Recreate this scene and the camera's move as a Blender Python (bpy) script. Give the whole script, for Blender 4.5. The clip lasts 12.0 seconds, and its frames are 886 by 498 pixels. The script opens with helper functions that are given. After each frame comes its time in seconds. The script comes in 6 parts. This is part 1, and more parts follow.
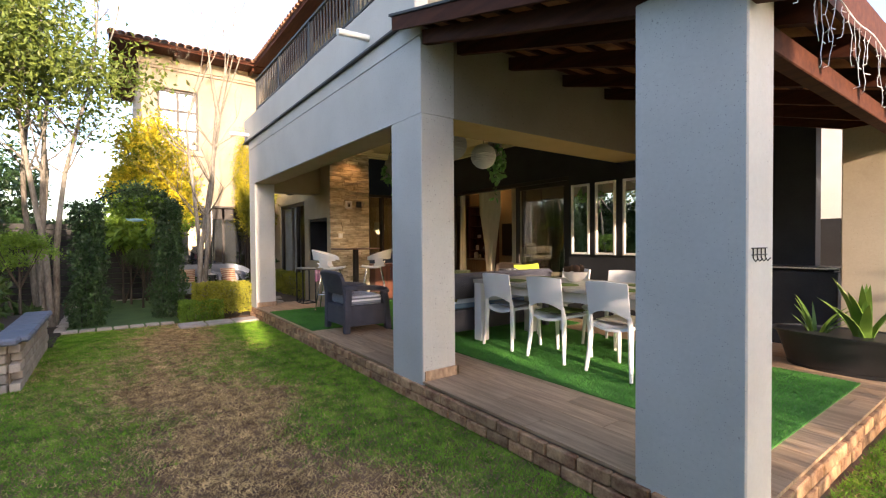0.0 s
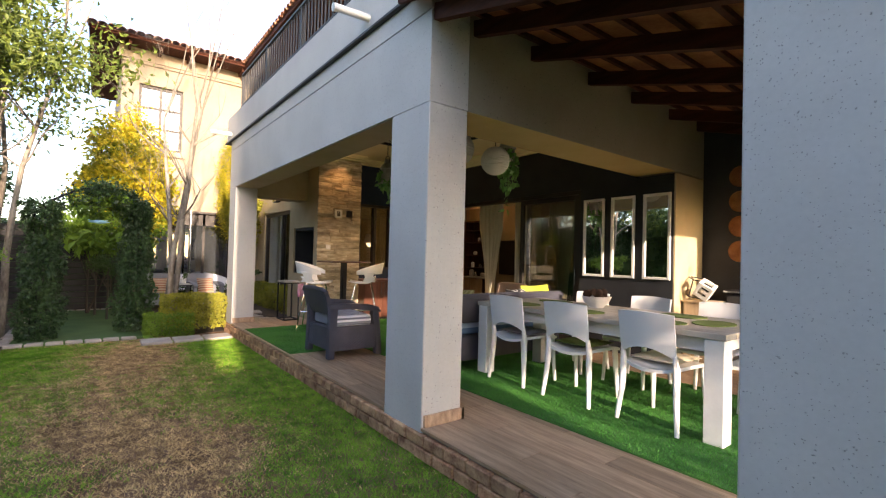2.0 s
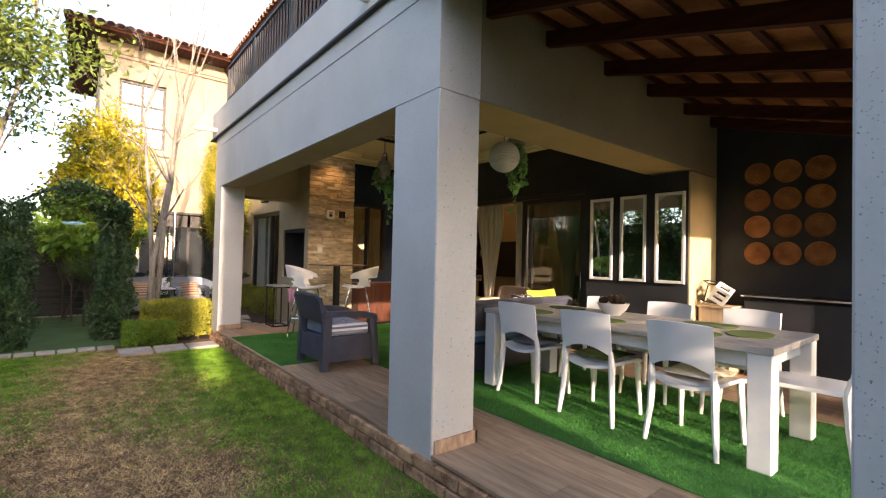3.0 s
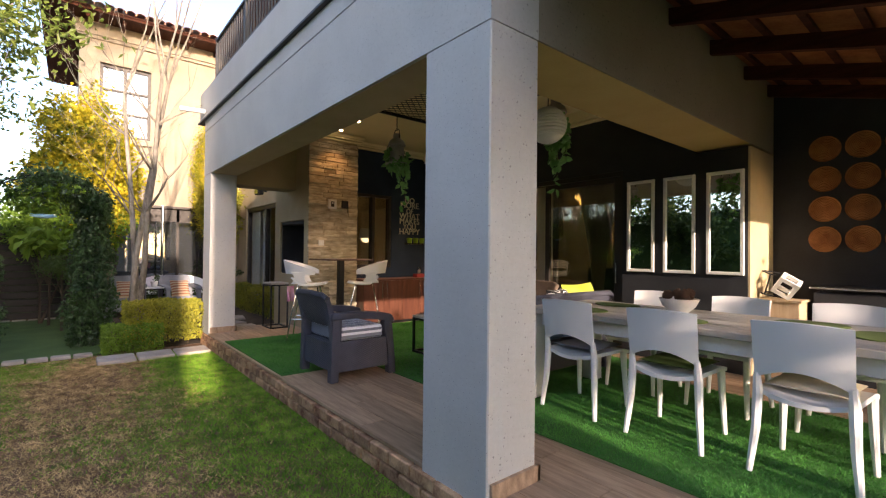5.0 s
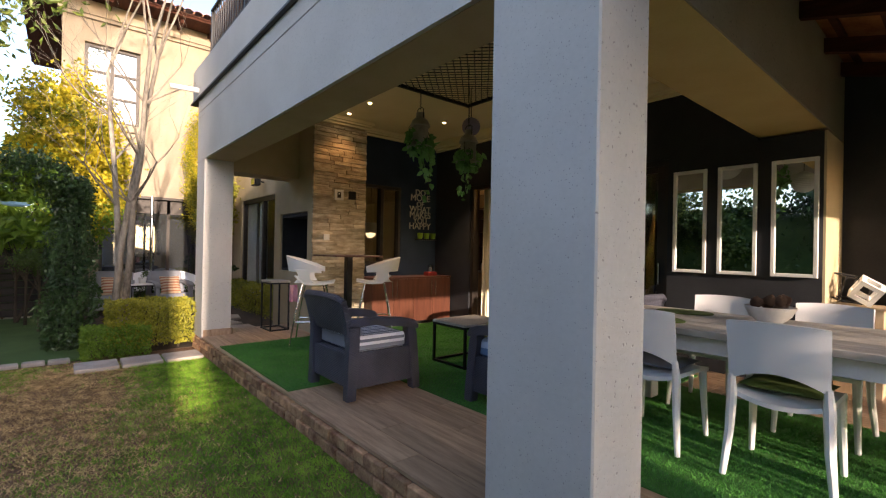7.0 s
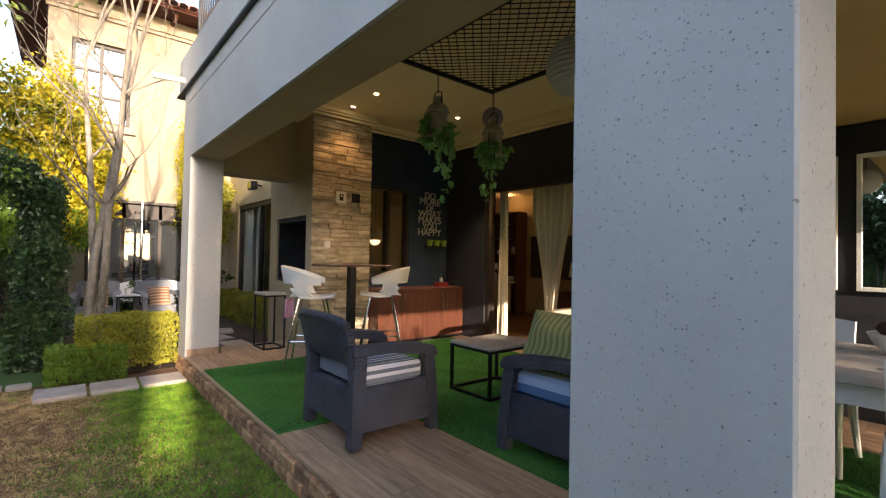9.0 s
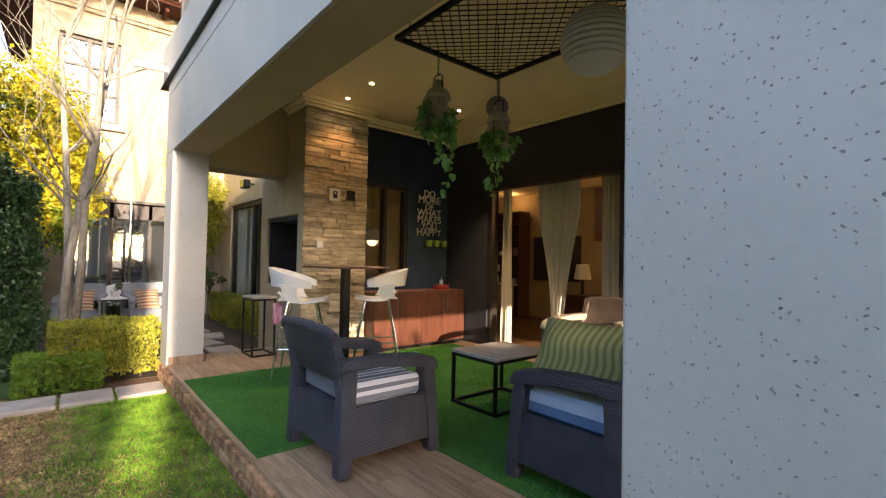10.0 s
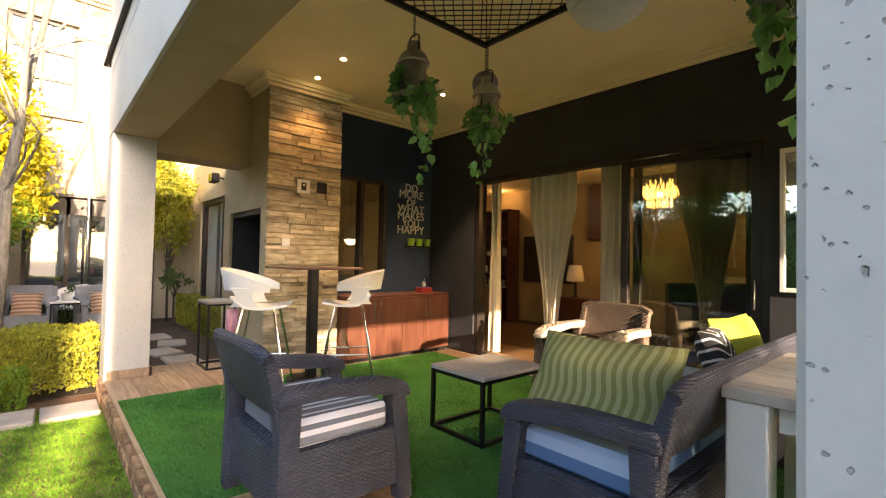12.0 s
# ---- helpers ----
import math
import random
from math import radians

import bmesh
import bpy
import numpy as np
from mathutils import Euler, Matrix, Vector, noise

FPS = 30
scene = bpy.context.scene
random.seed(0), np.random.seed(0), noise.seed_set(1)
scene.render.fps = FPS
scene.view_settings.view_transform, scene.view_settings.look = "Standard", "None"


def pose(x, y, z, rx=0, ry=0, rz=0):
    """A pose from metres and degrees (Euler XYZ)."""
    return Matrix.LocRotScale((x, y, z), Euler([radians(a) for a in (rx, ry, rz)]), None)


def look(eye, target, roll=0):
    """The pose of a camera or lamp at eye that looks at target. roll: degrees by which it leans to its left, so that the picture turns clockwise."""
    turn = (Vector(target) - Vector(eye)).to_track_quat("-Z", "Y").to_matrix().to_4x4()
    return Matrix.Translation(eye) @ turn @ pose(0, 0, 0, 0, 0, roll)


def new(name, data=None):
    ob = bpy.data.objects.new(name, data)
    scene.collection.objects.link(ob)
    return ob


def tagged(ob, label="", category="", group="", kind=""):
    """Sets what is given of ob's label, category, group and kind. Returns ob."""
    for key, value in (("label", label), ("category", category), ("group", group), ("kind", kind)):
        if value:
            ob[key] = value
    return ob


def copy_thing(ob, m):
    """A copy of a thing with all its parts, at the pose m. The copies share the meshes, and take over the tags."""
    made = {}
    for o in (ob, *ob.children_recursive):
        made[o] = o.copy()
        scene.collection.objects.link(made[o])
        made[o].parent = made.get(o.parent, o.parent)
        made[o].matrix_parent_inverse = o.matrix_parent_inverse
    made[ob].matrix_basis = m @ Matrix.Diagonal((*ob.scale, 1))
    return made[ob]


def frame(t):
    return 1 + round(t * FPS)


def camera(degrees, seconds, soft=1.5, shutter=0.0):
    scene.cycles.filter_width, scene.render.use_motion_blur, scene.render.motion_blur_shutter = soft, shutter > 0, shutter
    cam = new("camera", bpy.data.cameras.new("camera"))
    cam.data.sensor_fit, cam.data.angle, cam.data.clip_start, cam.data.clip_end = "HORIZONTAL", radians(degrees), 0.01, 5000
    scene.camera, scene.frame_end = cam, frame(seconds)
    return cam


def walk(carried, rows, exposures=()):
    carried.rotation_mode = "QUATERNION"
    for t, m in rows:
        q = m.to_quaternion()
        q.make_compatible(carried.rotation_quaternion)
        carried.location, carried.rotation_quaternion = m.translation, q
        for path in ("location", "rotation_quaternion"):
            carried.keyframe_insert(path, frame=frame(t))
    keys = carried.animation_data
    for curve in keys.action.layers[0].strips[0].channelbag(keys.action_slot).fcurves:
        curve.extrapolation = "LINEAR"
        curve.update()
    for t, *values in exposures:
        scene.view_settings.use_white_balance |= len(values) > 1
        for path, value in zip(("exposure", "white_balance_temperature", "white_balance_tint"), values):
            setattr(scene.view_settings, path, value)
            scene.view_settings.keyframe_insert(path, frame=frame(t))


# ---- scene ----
# Plan numbers are in survey units; SIZE turns them into true metres.
SIZE = 0.935
cam = camera(88.9, 12.0, soft=1.2)
PATH = [
    (0, (1.313, -0.265, 1.442), (-0.302, 0.914, 1.407), -0.4),
    (0.5, (1.163, -0.186, 1.417), (-0.448, 0.999, 1.405), 0.3),
    (1, (0.984, -0.102, 1.431), (-0.624, 1.087, 1.421), -0.0),
    (1.5, (0.826, -0.026, 1.433), (-0.773, 1.175, 1.447), 0.7),
    (2, (0.676, 0.033, 1.431), (-0.91, 1.25, 1.468), 1.5),
    (2.5, (0.503, 0.081, 1.442), (-1.069, 1.317, 1.485), 1.6),
    (3, (0.313, 0.134, 1.459), (-1.245, 1.388, 1.5), 1.3),
    (5, (-0.402, 0.34, 1.411), (-1.946, 1.611, 1.432), 0.6),
    (5.5, (-0.578, 0.401, 1.42), (-2.122, 1.672, 1.445), 1.4),
    (6, (-0.757, 0.435, 1.419), (-2.297, 1.711, 1.434), 1.2),
    (6.5, (-0.939, 0.447, 1.414), (-2.469, 1.735, 1.411), 0.6),
    (7, (-1.076, 0.467, 1.407), (-2.602, 1.76, 1.413), 1.1),
    (9, (-1.69, 0.782, 1.423), (-3.221, 2.068, 1.461), 1.1),
    (9.5, (-1.834, 0.902, 1.425), (-3.37, 2.182, 1.468), 1.1),
    (10, (-1.96, 0.999, 1.415), (-3.49, 2.286, 1.461), 1.1),
    (10.5, (-2.064, 1.094, 1.431), (-3.584, 2.393, 1.464), 0.6),
    (11, (-2.16, 1.193, 1.41), (-3.67, 2.504, 1.45), 0.3),
    (11.5, (-2.26, 1.302, 1.372), (-3.761, 2.623, 1.428), 0.4),
    (12, (-2.344, 1.411, 1.407), (-3.839, 2.738, 1.458), 1.2),
]
walk(cam, [(t, look(eye, target, roll)) for t, eye, target, roll in PATH], exposures=[(0, 2.42, 6900, 22), (3, 2.46, 6900, 23), (5.5, 2.14, 6700, 24), (7, 2.06, 6700, 23), (9.5, 2.47, 6750, 19), (10.5, 2.86, 7000, 19), (12, 3.24, 7500, 20)])

# ---- light ----
SUN_EL, SUN_AZ = radians(13.0), radians(-9.0)      # low sun from +x, a little from the garden side
to_sun = Vector((math.cos(SUN_EL) * math.cos(SUN_AZ), math.cos(SUN_EL) * math.sin(SUN_AZ), math.sin(SUN_EL)))
world = bpy.data.worlds.new("world")
scene.world = world
world.use_nodes = True
wn = world.node_tree.nodes
sky = wn.new("ShaderNodeTexSky")
sky.sky_type = "NISHITA"
sky.sun_disc = False
sky.sun_elevation = SUN_EL
sky.sun_rotation = radians(90.0) - SUN_AZ
sky.air_density, sky.dust_density, sky.ozone_density = 1.0, 1.5, 2.0
wn["Background"].inputs["Strength"].default_value = 0.15
world.node_tree.links.new(sky.outputs[0], wn["Background"].inputs[0])
sun_data = bpy.data.lights.new("sun", "SUN")
sun_data.energy, sun_data.angle, sun_data.color = 2.4, radians(0.6), (1.0, 0.86, 0.66)
sun = new("sun", sun_data)
sun.matrix_world = look(to_sun * 60, (0, 0, 0))


def lamp(name, x, y, z, watts, colour, radius=0.05, spot=0.0):
    data = bpy.data.lights.new(name, "SPOT" if spot else "POINT")
    data.energy, data.color, data.shadow_soft_size = watts, colour, radius
    if spot:
        data.spot_size, data.spot_blend = radians(spot), 0.6
    ob = new(name, data)
    ob.location = Vector((x, y, z)) * SIZE
    return ob


WARM = (1.0, 0.72, 0.42)
for sx, sy, watts in ((-6.57, 3.72, 20), (-6.59, 5.08, 30)):
    lamp("downlight_lamp", sx, sy, 3.47, watts, WARM, 0.03, 72)
lamp("downlight_lamp", -7.20, 3.75, 3.47, 3.6, (1.0, 0.50, 0.18), 0.03, 100)
lamp("chandelier_lamp", -5.23, 8.0, 2.5, 2.8, (1.0, 0.70, 0.34), 0.03)
lamp("room_lamp", -8.2, 7.4, 2.75, 0.7, WARM, 0.1)
lamp("kitchen_lamp", -9.6, 5.6, 1.85, 0.3, WARM, 0.1)


# ---- materials ----
def material(name, low, high=None, rough=0.6, metal=0.0, scale=3.0, fine=60.0, bump=0.15, depth=0.004, stretch=(1, 1, 1), each=0.0, spec=0.5, fleck=0.35):
    """A principled surface whose colour drifts between low and high at two scales, with fine relief; each: how far single pieces differ."""
    m = bpy.data.materials.new(name)
    m.use_nodes = True
    n, l = m.node_tree.nodes, m.node_tree.links
    p = n["Principled BSDF"]
    high = high or tuple(min(1, c * 1.25) for c in low)
    tex, mp = n.new("ShaderNodeTexCoord"), n.new("ShaderNodeMapping")
    mp.inputs["Scale"].default_value = stretch
    l.new(tex.outputs["Object"], mp.inputs[0])
    big, small = n.new("ShaderNodeTexNoise"), n.new("ShaderNodeTexNoise")
    big.inputs["Scale"].default_value, small.inputs["Scale"].default_value = scale, fine
    big.inputs["Detail"].default_value, small.inputs["Detail"].default_value = 5, 3
    info = n.new("ShaderNodeObjectInfo")
    if each:
        shift = n.new("ShaderNodeVectorMath")
        shift.operation = "MULTIPLY_ADD"
        l.new(info.outputs["Random"], shift.inputs[0])
        shift.inputs[1].default_value = (37, 53, 71)
        l.new(mp.outputs[0], shift.inputs[2])
        source = shift.outputs[0]
    else:
        source = mp.outputs[0]
    l.new(source, big.inputs["Vector"]), l.new(source, small.inputs["Vector"])
    mix = n.new("ShaderNodeMath")
    mix.operation = "MULTIPLY_ADD"
    l.new(small.outputs["Fac"], mix.inputs[0])
    mix.inputs[1].default_value = fleck
    l.new(big.outputs["Fac"], mix.inputs[2])
    ramp = n.new("ShaderNodeValToRGB")
    lo = 0.5 + fleck * 0.5
    ramp.color_ramp.elements[0].position, ramp.color_ramp.elements[1].position = lo - 0.2, lo + 0.2
    ramp.color_ramp.elements[0].color, ramp.color_ramp.elements[1].color = (*low, 1), (*high, 1)
    l.new(mix.outputs[0], ramp.inputs[0])
    colour = ramp.outputs[0]
    if each:
        hsv, val = n.new("ShaderNodeHueSaturation"), n.new("ShaderNodeMapRange")
        val.inputs["To Min"].default_value, val.inputs["To Max"].default_value = 1 - each, 1 + each
        l.new(info.outputs["Random"], val.inputs[0])
        l.new(val.outputs[0], hsv.inputs["Value"])
        l.new(colour, hsv.inputs["Color"])
        colour = hsv.outputs[0]
    l.new(colour, p.inputs["Base Color"])
    p.inputs["Roughness"].default_value, p.inputs["Metallic"].default_value = rough, metal
    p.inputs["Specular IOR Level"].default_value = spec
    if bump:
        b = n.new("ShaderNodeBump")
        b.inputs["Strength"].default_value, b.inputs["Distance"].default_value = bump, depth
        l.new(mix.outputs[0], b.inputs["Height"])
        l.new(b.outputs[0], p.inputs["Normal"])
    return m


def math_node(n, l, op, a, b=None, c=None):
    node = n.new("ShaderNodeMath")
    node.operation = op
    for i, v in enumerate((a, b, c)):
        if v is None:
            continue
        if isinstance(v, (int, float)):
            node.inputs[i].default_value = v
        else:
            l.new(v, node.inputs[i])
    return node.outputs[0]


def axes(m):
    n, l = m.node_tree.nodes, m.node_tree.links
    t, s = n.new("ShaderNodeTexCoord"), n.new("ShaderNodeSeparateXYZ")
    l.new(t.outputs["Object"], s.inputs[0])
    return n, l, s.outputs


def pitted(name, low, high):
    """Rough plaster with trowel marks and irregular blow holes of several sizes, their shade put into the colour."""
    m = material(name, low, high, rough=0.75, scale=1.6, fine=45, bump=0.10, depth=0.003)
    n, l = m.node_tree.nodes, m.node_tree.links
    p = n["Principled BSDF"]
    tex = n.new("ShaderNodeTexCoord")
    old = p.inputs["Normal"].links[0].from_node
    trowel, tmap = n.new("ShaderNodeTexNoise"), n.new("ShaderNodeMapping")
    tmap.inputs["Scale"].default_value = (1, 1, 3.0)
    trowel.inputs["Scale"].default_value, trowel.inputs["Detail"].default_value = 5.0, 6
    l.new(tex.outputs["Object"], tmap.inputs[0]), l.new(tmap.outputs[0], trowel.inputs["Vector"])
    wave = n.new("ShaderNodeBump")
    wave.inputs["Strength"].default_value, wave.inputs["Distance"].default_value = 0.5, 0.006
    l.new(trowel.outputs["Fac"], wave.inputs["Height"]), l.new(old.outputs[0], wave.inputs["Normal"])
    normal, colour = wave.outputs[0], p.inputs["Base Color"].links[0].from_socket
    for scale, warp_scale, warp, limit, base, vary, depth in ((40, 42, 0.026, 0.88, 0.07, 0.17, 0.004), (90, 80, 0.012, 0.95, 0.09, 0.14, 0.002)):
        noise_tex, off = n.new("ShaderNodeTexNoise"), n.new("ShaderNodeVectorMath")
        noise_tex.inputs["Scale"].default_value, noise_tex.inputs["Detail"].default_value = warp_scale, 4
        off.operation = "MULTIPLY_ADD"
        l.new(tex.outputs["Object"], noise_tex.inputs["Vector"])
        l.new(noise_tex.outputs["Color"], off.inputs[0])
        off.inputs[1].default_value = (warp, warp, warp)
        l.new(tex.outputs["Object"], off.inputs[2])
        v, seed, patch = n.new("ShaderNodeTexVoronoi"), n.new("ShaderNodeSeparateColor"), n.new("ShaderNodeTexNoise")
        v.inputs["Scale"].default_value, patch.inputs["Scale"].default_value = scale, 3.4
        l.new(off.outputs[0], v.inputs["Vector"]), l.new(v.outputs["Color"], seed.inputs[0])
        l.new(tex.outputs["Object"], patch.inputs["Vector"])
        chance = math_node(n, l, "ADD", seed.outputs[0], math_node(n, l, "MULTIPLY", patch.outputs["Fac"], 0.8))
        size = math_node(n, l, "MULTIPLY", math_node(n, l, "GREATER_THAN", chance, limit), math_node(n, l, "MULTIPLY_ADD", math_node(n, l, "POWER", seed.outputs[1], 2.2), vary, base))
        hole = n.new("ShaderNodeMapRange")
        hole.interpolation_type = "SMOOTHSTEP"
        l.new(math_node(n, l, "SUBTRACT", v.outputs["Distance"], size), hole.inputs[0])
        hole.inputs["From Min"].default_value, hole.inputs["From Max"].default_value = -0.05, 0.045
        # darker colour in each hole, painted in as its shade
        pit_shade = n.new("ShaderNodeMix")
        pit_shade.data_type = "RGBA"
        pit_shade.inputs[6].default_value = (low[0] * 0.66, low[1] * 0.66, low[2] * 0.66, 1)
        l.new(hole.outputs[0], pit_shade.inputs[0]), l.new(colour, pit_shade.inputs[7])
        colour = pit_shade.outputs[2]
        b = n.new("ShaderNodeBump")
        b.inputs["Strength"].default_value, b.inputs["Distance"].default_value = 1.0, depth
        l.new(hole.outputs[0], b.inputs["Height"]), l.new(normal, b.inputs["Normal"])
        normal = b.outputs[0]
    l.new(colour, p.inputs["Base Color"]), l.new(normal, p.inputs["Normal"])
    return m


def woven(name, low, high, pitch=230.0, rough=0.55):
    """Moulded rattan weave: horizontal strands that pass over and under uprights."""
    m = material(name, low, high, rough=rough, scale=5, fine=90, bump=0)
    n, l, xyz = axes(m)
    p = n["Principled BSDF"]
    across = math_node(n, l, "ADD", xyz[0], xyz[1])
    row = math_node(n, l, "MULTIPLY", xyz[2], pitch)
    flip = math_node(n, l, "MULTIPLY", math_node(n, l, "FLOOR", math_node(n, l, "DIVIDE", row, math.pi)), math.pi)
    a = math_node(n, l, "SINE", math_node(n, l, "ADD", math_node(n, l, "MULTIPLY", across, pitch * 0.55), flip))
    h = math_node(n, l, "MULTIPLY", math_node(n, l, "ABSOLUTE", math_node(n, l, "SINE", row)), math_node(n, l, "ADD", a, 1.25))
    b = n.new("ShaderNodeBump")
    b.inputs["Strength"].default_value, b.inputs["Distance"].default_value = 0.8, 0.004
    l.new(h, b.inputs["Height"])
    l.new(b.outputs[0], p.inputs["Normal"])
    return m


def striped(name, colours, width, axis=0, wave=0.0, rough=0.9, bump=0.2):
    """Woven cloth with bands of colour; wave bends them."""
    m = material(name, colours[0], colours[-1], rough=rough, fine=400, bump=bump, depth=0.001)
    n, l, xyz = axes(m)
    p = n["Principled BSDF"]
    pos = math_node(n, l, "ADD", xyz[0], xyz[2]) if axis == 3 else xyz[axis]
    if wave:
        other = math_node(n, l, "MULTIPLY", xyz[1 - axis], 26.0)
        pos = math_node(n, l, "ADD", pos, math_node(n, l, "MULTIPLY", math_node(n, l, "SINE", other), wave))
    f = math_node(n, l, "FRACT", math_node(n, l, "DIVIDE", pos, width))
    ramp = n.new("ShaderNodeValToRGB")
    ramp.color_ramp.interpolation = "CONSTANT"
    ramp.color_ramp.elements[0].color = (*colours[0], 1)
    ramp.color_ramp.elements[1].position, ramp.color_ramp.elements[1].color = 1 / len(colours), (*colours[1], 1)
    for i, c in enumerate(colours[2:], 2):
        e = ramp.color_ramp.elements.new(i / len(colours))
        e.color = (*c, 1)
    l.new(f, ramp.inputs[0])
    l.new(ramp.outputs[0], p.inputs["Base Color"])
    return m


def glow(name, colour, strength):
    m = bpy.data.materials.new(name)
    m.use_nodes = True
    p = m.node_tree.nodes["Principled BSDF"]
    p.inputs["Base Color"].default_value = (*colour, 1)
    p.inputs["Emission Color"].default_value, p.inputs["Emission Strength"].default_value = (*colour, 1), strength
    return m


def clear(name, tint=(0.9, 0.95, 0.93), rough=0.0):
    m = bpy.data.materials.new(name)
    m.use_nodes = True
    p = m.node_tree.nodes["Principled BSDF"]
    p.inputs["Base Color"].default_value = (*tint, 1)
    p.inputs["Transmission Weight"].default_value, p.inputs["Roughness"].default_value, p.inputs["IOR"].default_value = 1.0, rough, 1.45
    return m


def leafy(name, low, high, rough=0.45, trans=0.25, spec=0.4, patch=2.6):
    """Leaves: colour differs from leaf to leaf, some light comes through."""
    m = bpy.data.materials.new(name)
    m.use_nodes = True
    n, l = m.node_tree.nodes, m.node_tree.links
    p = n["Principled BSDF"]
    g, ramp = n.new("ShaderNodeNewGeometry"), n.new("ShaderNodeValToRGB")
    ramp.color_ramp.elements[0].color, ramp.color_ramp.elements[1].color = (*low, 1), (*high, 1)
    tex, big = n.new("ShaderNodeTexCoord"), n.new("ShaderNodeTexNoise")
    big.inputs["Scale"].default_value, big.inputs["Detail"].default_value = patch, 3
    l.new(tex.outputs["Object"], big.inputs["Vector"])
    drift = math_node(n, l, "MULTIPLY_ADD", big.outputs["Fac"], 1.7, -0.60)
    l.new(math_node(n, l, "MULTIPLY_ADD", g.outputs["Random Per Island"], 0.55, drift), ramp.inputs[0])
    l.new(ramp.outputs[0], p.inputs["Base Color"])
    p.inputs["Roughness"].default_value = rough
    p.inputs["Specular IOR Level"].default_value = spec
    t, add = n.new("ShaderNodeBsdfTranslucent"), n.new("ShaderNodeMixShader")
    l.new(ramp.outputs[0], t.inputs[0])
    add.inputs[0].default_value = trans
    l.new(p.outputs[0], add.inputs[1]), l.new(t.outputs[0], add.inputs[2])
    l.new(add.outputs[0], n["Material Output"].inputs[0])
    return m


PLASTER = pitted("grey_plaster", (0.495, 0.478, 0.438), (0.575, 0.557, 0.515))
# plaster for the side beam, with the roof's shade put into its colour
BEAMSHADE = pitted("shaded_beam_plaster", (0.25, 0.22, 0.165), (0.30, 0.265, 0.205))
# ochre that holds the warm light bounced up from inside
WARMBOUNCE = material("warm_bounce_tint", (0.50, 0.36, 0.13), (0.56, 0.42, 0.17), rough=0.8, bump=0.08)
SMOOTH = material("smooth_plaster", (0.42, 0.335, 0.20), (0.48, 0.39, 0.245), rough=0.8, bump=0.08)
CREAM = material("cream_plaster", (0.31, 0.255, 0.185), (0.38, 0.32, 0.24), rough=0.85, scale=1.2, fine=30, bump=0.1)
TAN = pitted("tan_plaster", (0.42, 0.34, 0.24), (0.50, 0.42, 0.31))
CHARCOAL = material("charcoal_paint", (0.024, 0.025, 0.029), (0.036, 0.038, 0.043), rough=0.65, bump=0.08, spec=0.3)
NAVY = material("navy_paint", (0.010, 0.021, 0.045), (0.017, 0.033, 0.066), rough=0.65, bump=0.08, spec=0.3)
CEIL = material("ceiling_paint", (0.86, 0.75, 0.46), (0.91, 0.80, 0.52), rough=0.85, bump=0.05)
WHITE = material("white_paint", (0.72, 0.72, 0.70), (0.80, 0.80, 0.78), rough=0.5, bump=0.05)
PLASTIC = material("white_plastic", (0.80, 0.80, 0.80), (0.86, 0.86, 0.86), rough=0.32, fine=20, bump=0.02, fleck=0.1)
STOOLPLASTIC = material("stool_plastic", (0.72, 0.71, 0.68), (0.80, 0.79, 0.76), rough=0.35, fine=20, bump=0.02, fleck=0.1)
PLANK = material("wood_look_tile", (0.27, 0.168, 0.098), (0.50, 0.34, 0.215), rough=0.42, scale=2.2, fine=14, bump=0.15, depth=0.002, stretch=(1.2, 14, 6), each=0.16)
BRICK = material("worn_brick", (0.19, 0.078, 0.038), (0.60, 0.36, 0.19), rough=0.9, scale=9, fine=70, bump=0.5, depth=0.006, each=0.3)
MORTAR = material("mortar", (0.16, 0.12, 0.09), (0.28, 0.22, 0.165), rough=0.95, bump=0.5)
SLAB = material("paving_slab", (0.36, 0.30, 0.25), (0.50, 0.43, 0.36), rough=0.9, scale=5, fine=80, bump=0.3, each=0.12)
STRIP = material("ledge_stone", (0.27, 0.22, 0.14), (0.60, 0.53, 0.39), rough=0.85, scale=6, fine=50, bump=0.6, depth=0.008, stretch=(1, 1, 3), each=0.28)
TIMBER = material("roof_timber", (0.045, 0.012, 0.006), (0.085, 0.026, 0.012), rough=0.75, scale=3, fine=30, bump=0.2, stretch=(1, 8, 8), spec=0.2)
BOARD = material("roof_board", (0.20, 0.07, 0.025), (0.40, 0.17, 0.07), rough=0.8, scale=4, fine=40, bump=0.25, spec=0.2)
CLAY = material("clay_tile", (0.28, 0.12, 0.07), (0.45, 0.24, 0.15), rough=0.85, scale=4, bump=0.3, each=0.25)
FRAME = material("dark_aluminium", (0.030, 0.024, 0.020), (0.040, 0.032, 0.027), rough=0.4, metal=0.3, bump=0.02)
BLACKSTEEL = material("black_steel", (0.010, 0.010, 0.011), (0.016, 0.016, 0.017), rough=0.45, metal=0.5, bump=0.03)
CHROME = material("chrome", (0.62, 0.62, 0.62), (0.72, 0.72, 0.72), rough=0.18, metal=1.0, bump=0.0)
ZINC = material("galvanised_tin", (0.35, 0.34, 0.31), (0.52, 0.51, 0.47), rough=0.38, metal=0.9, scale=8, bump=0.1)
RAIL = material("rail_paint", (0.012, 0.012, 0.012), (0.022, 0.021, 0.020), rough=0.5, bump=0.03)
GLASS = clear("clear_glass")
MIRROR = material("mirror_silver", (0.86, 0.88, 0.87), (0.88, 0.90, 0.89), rough=0.01, metal=1.0, bump=0.0)
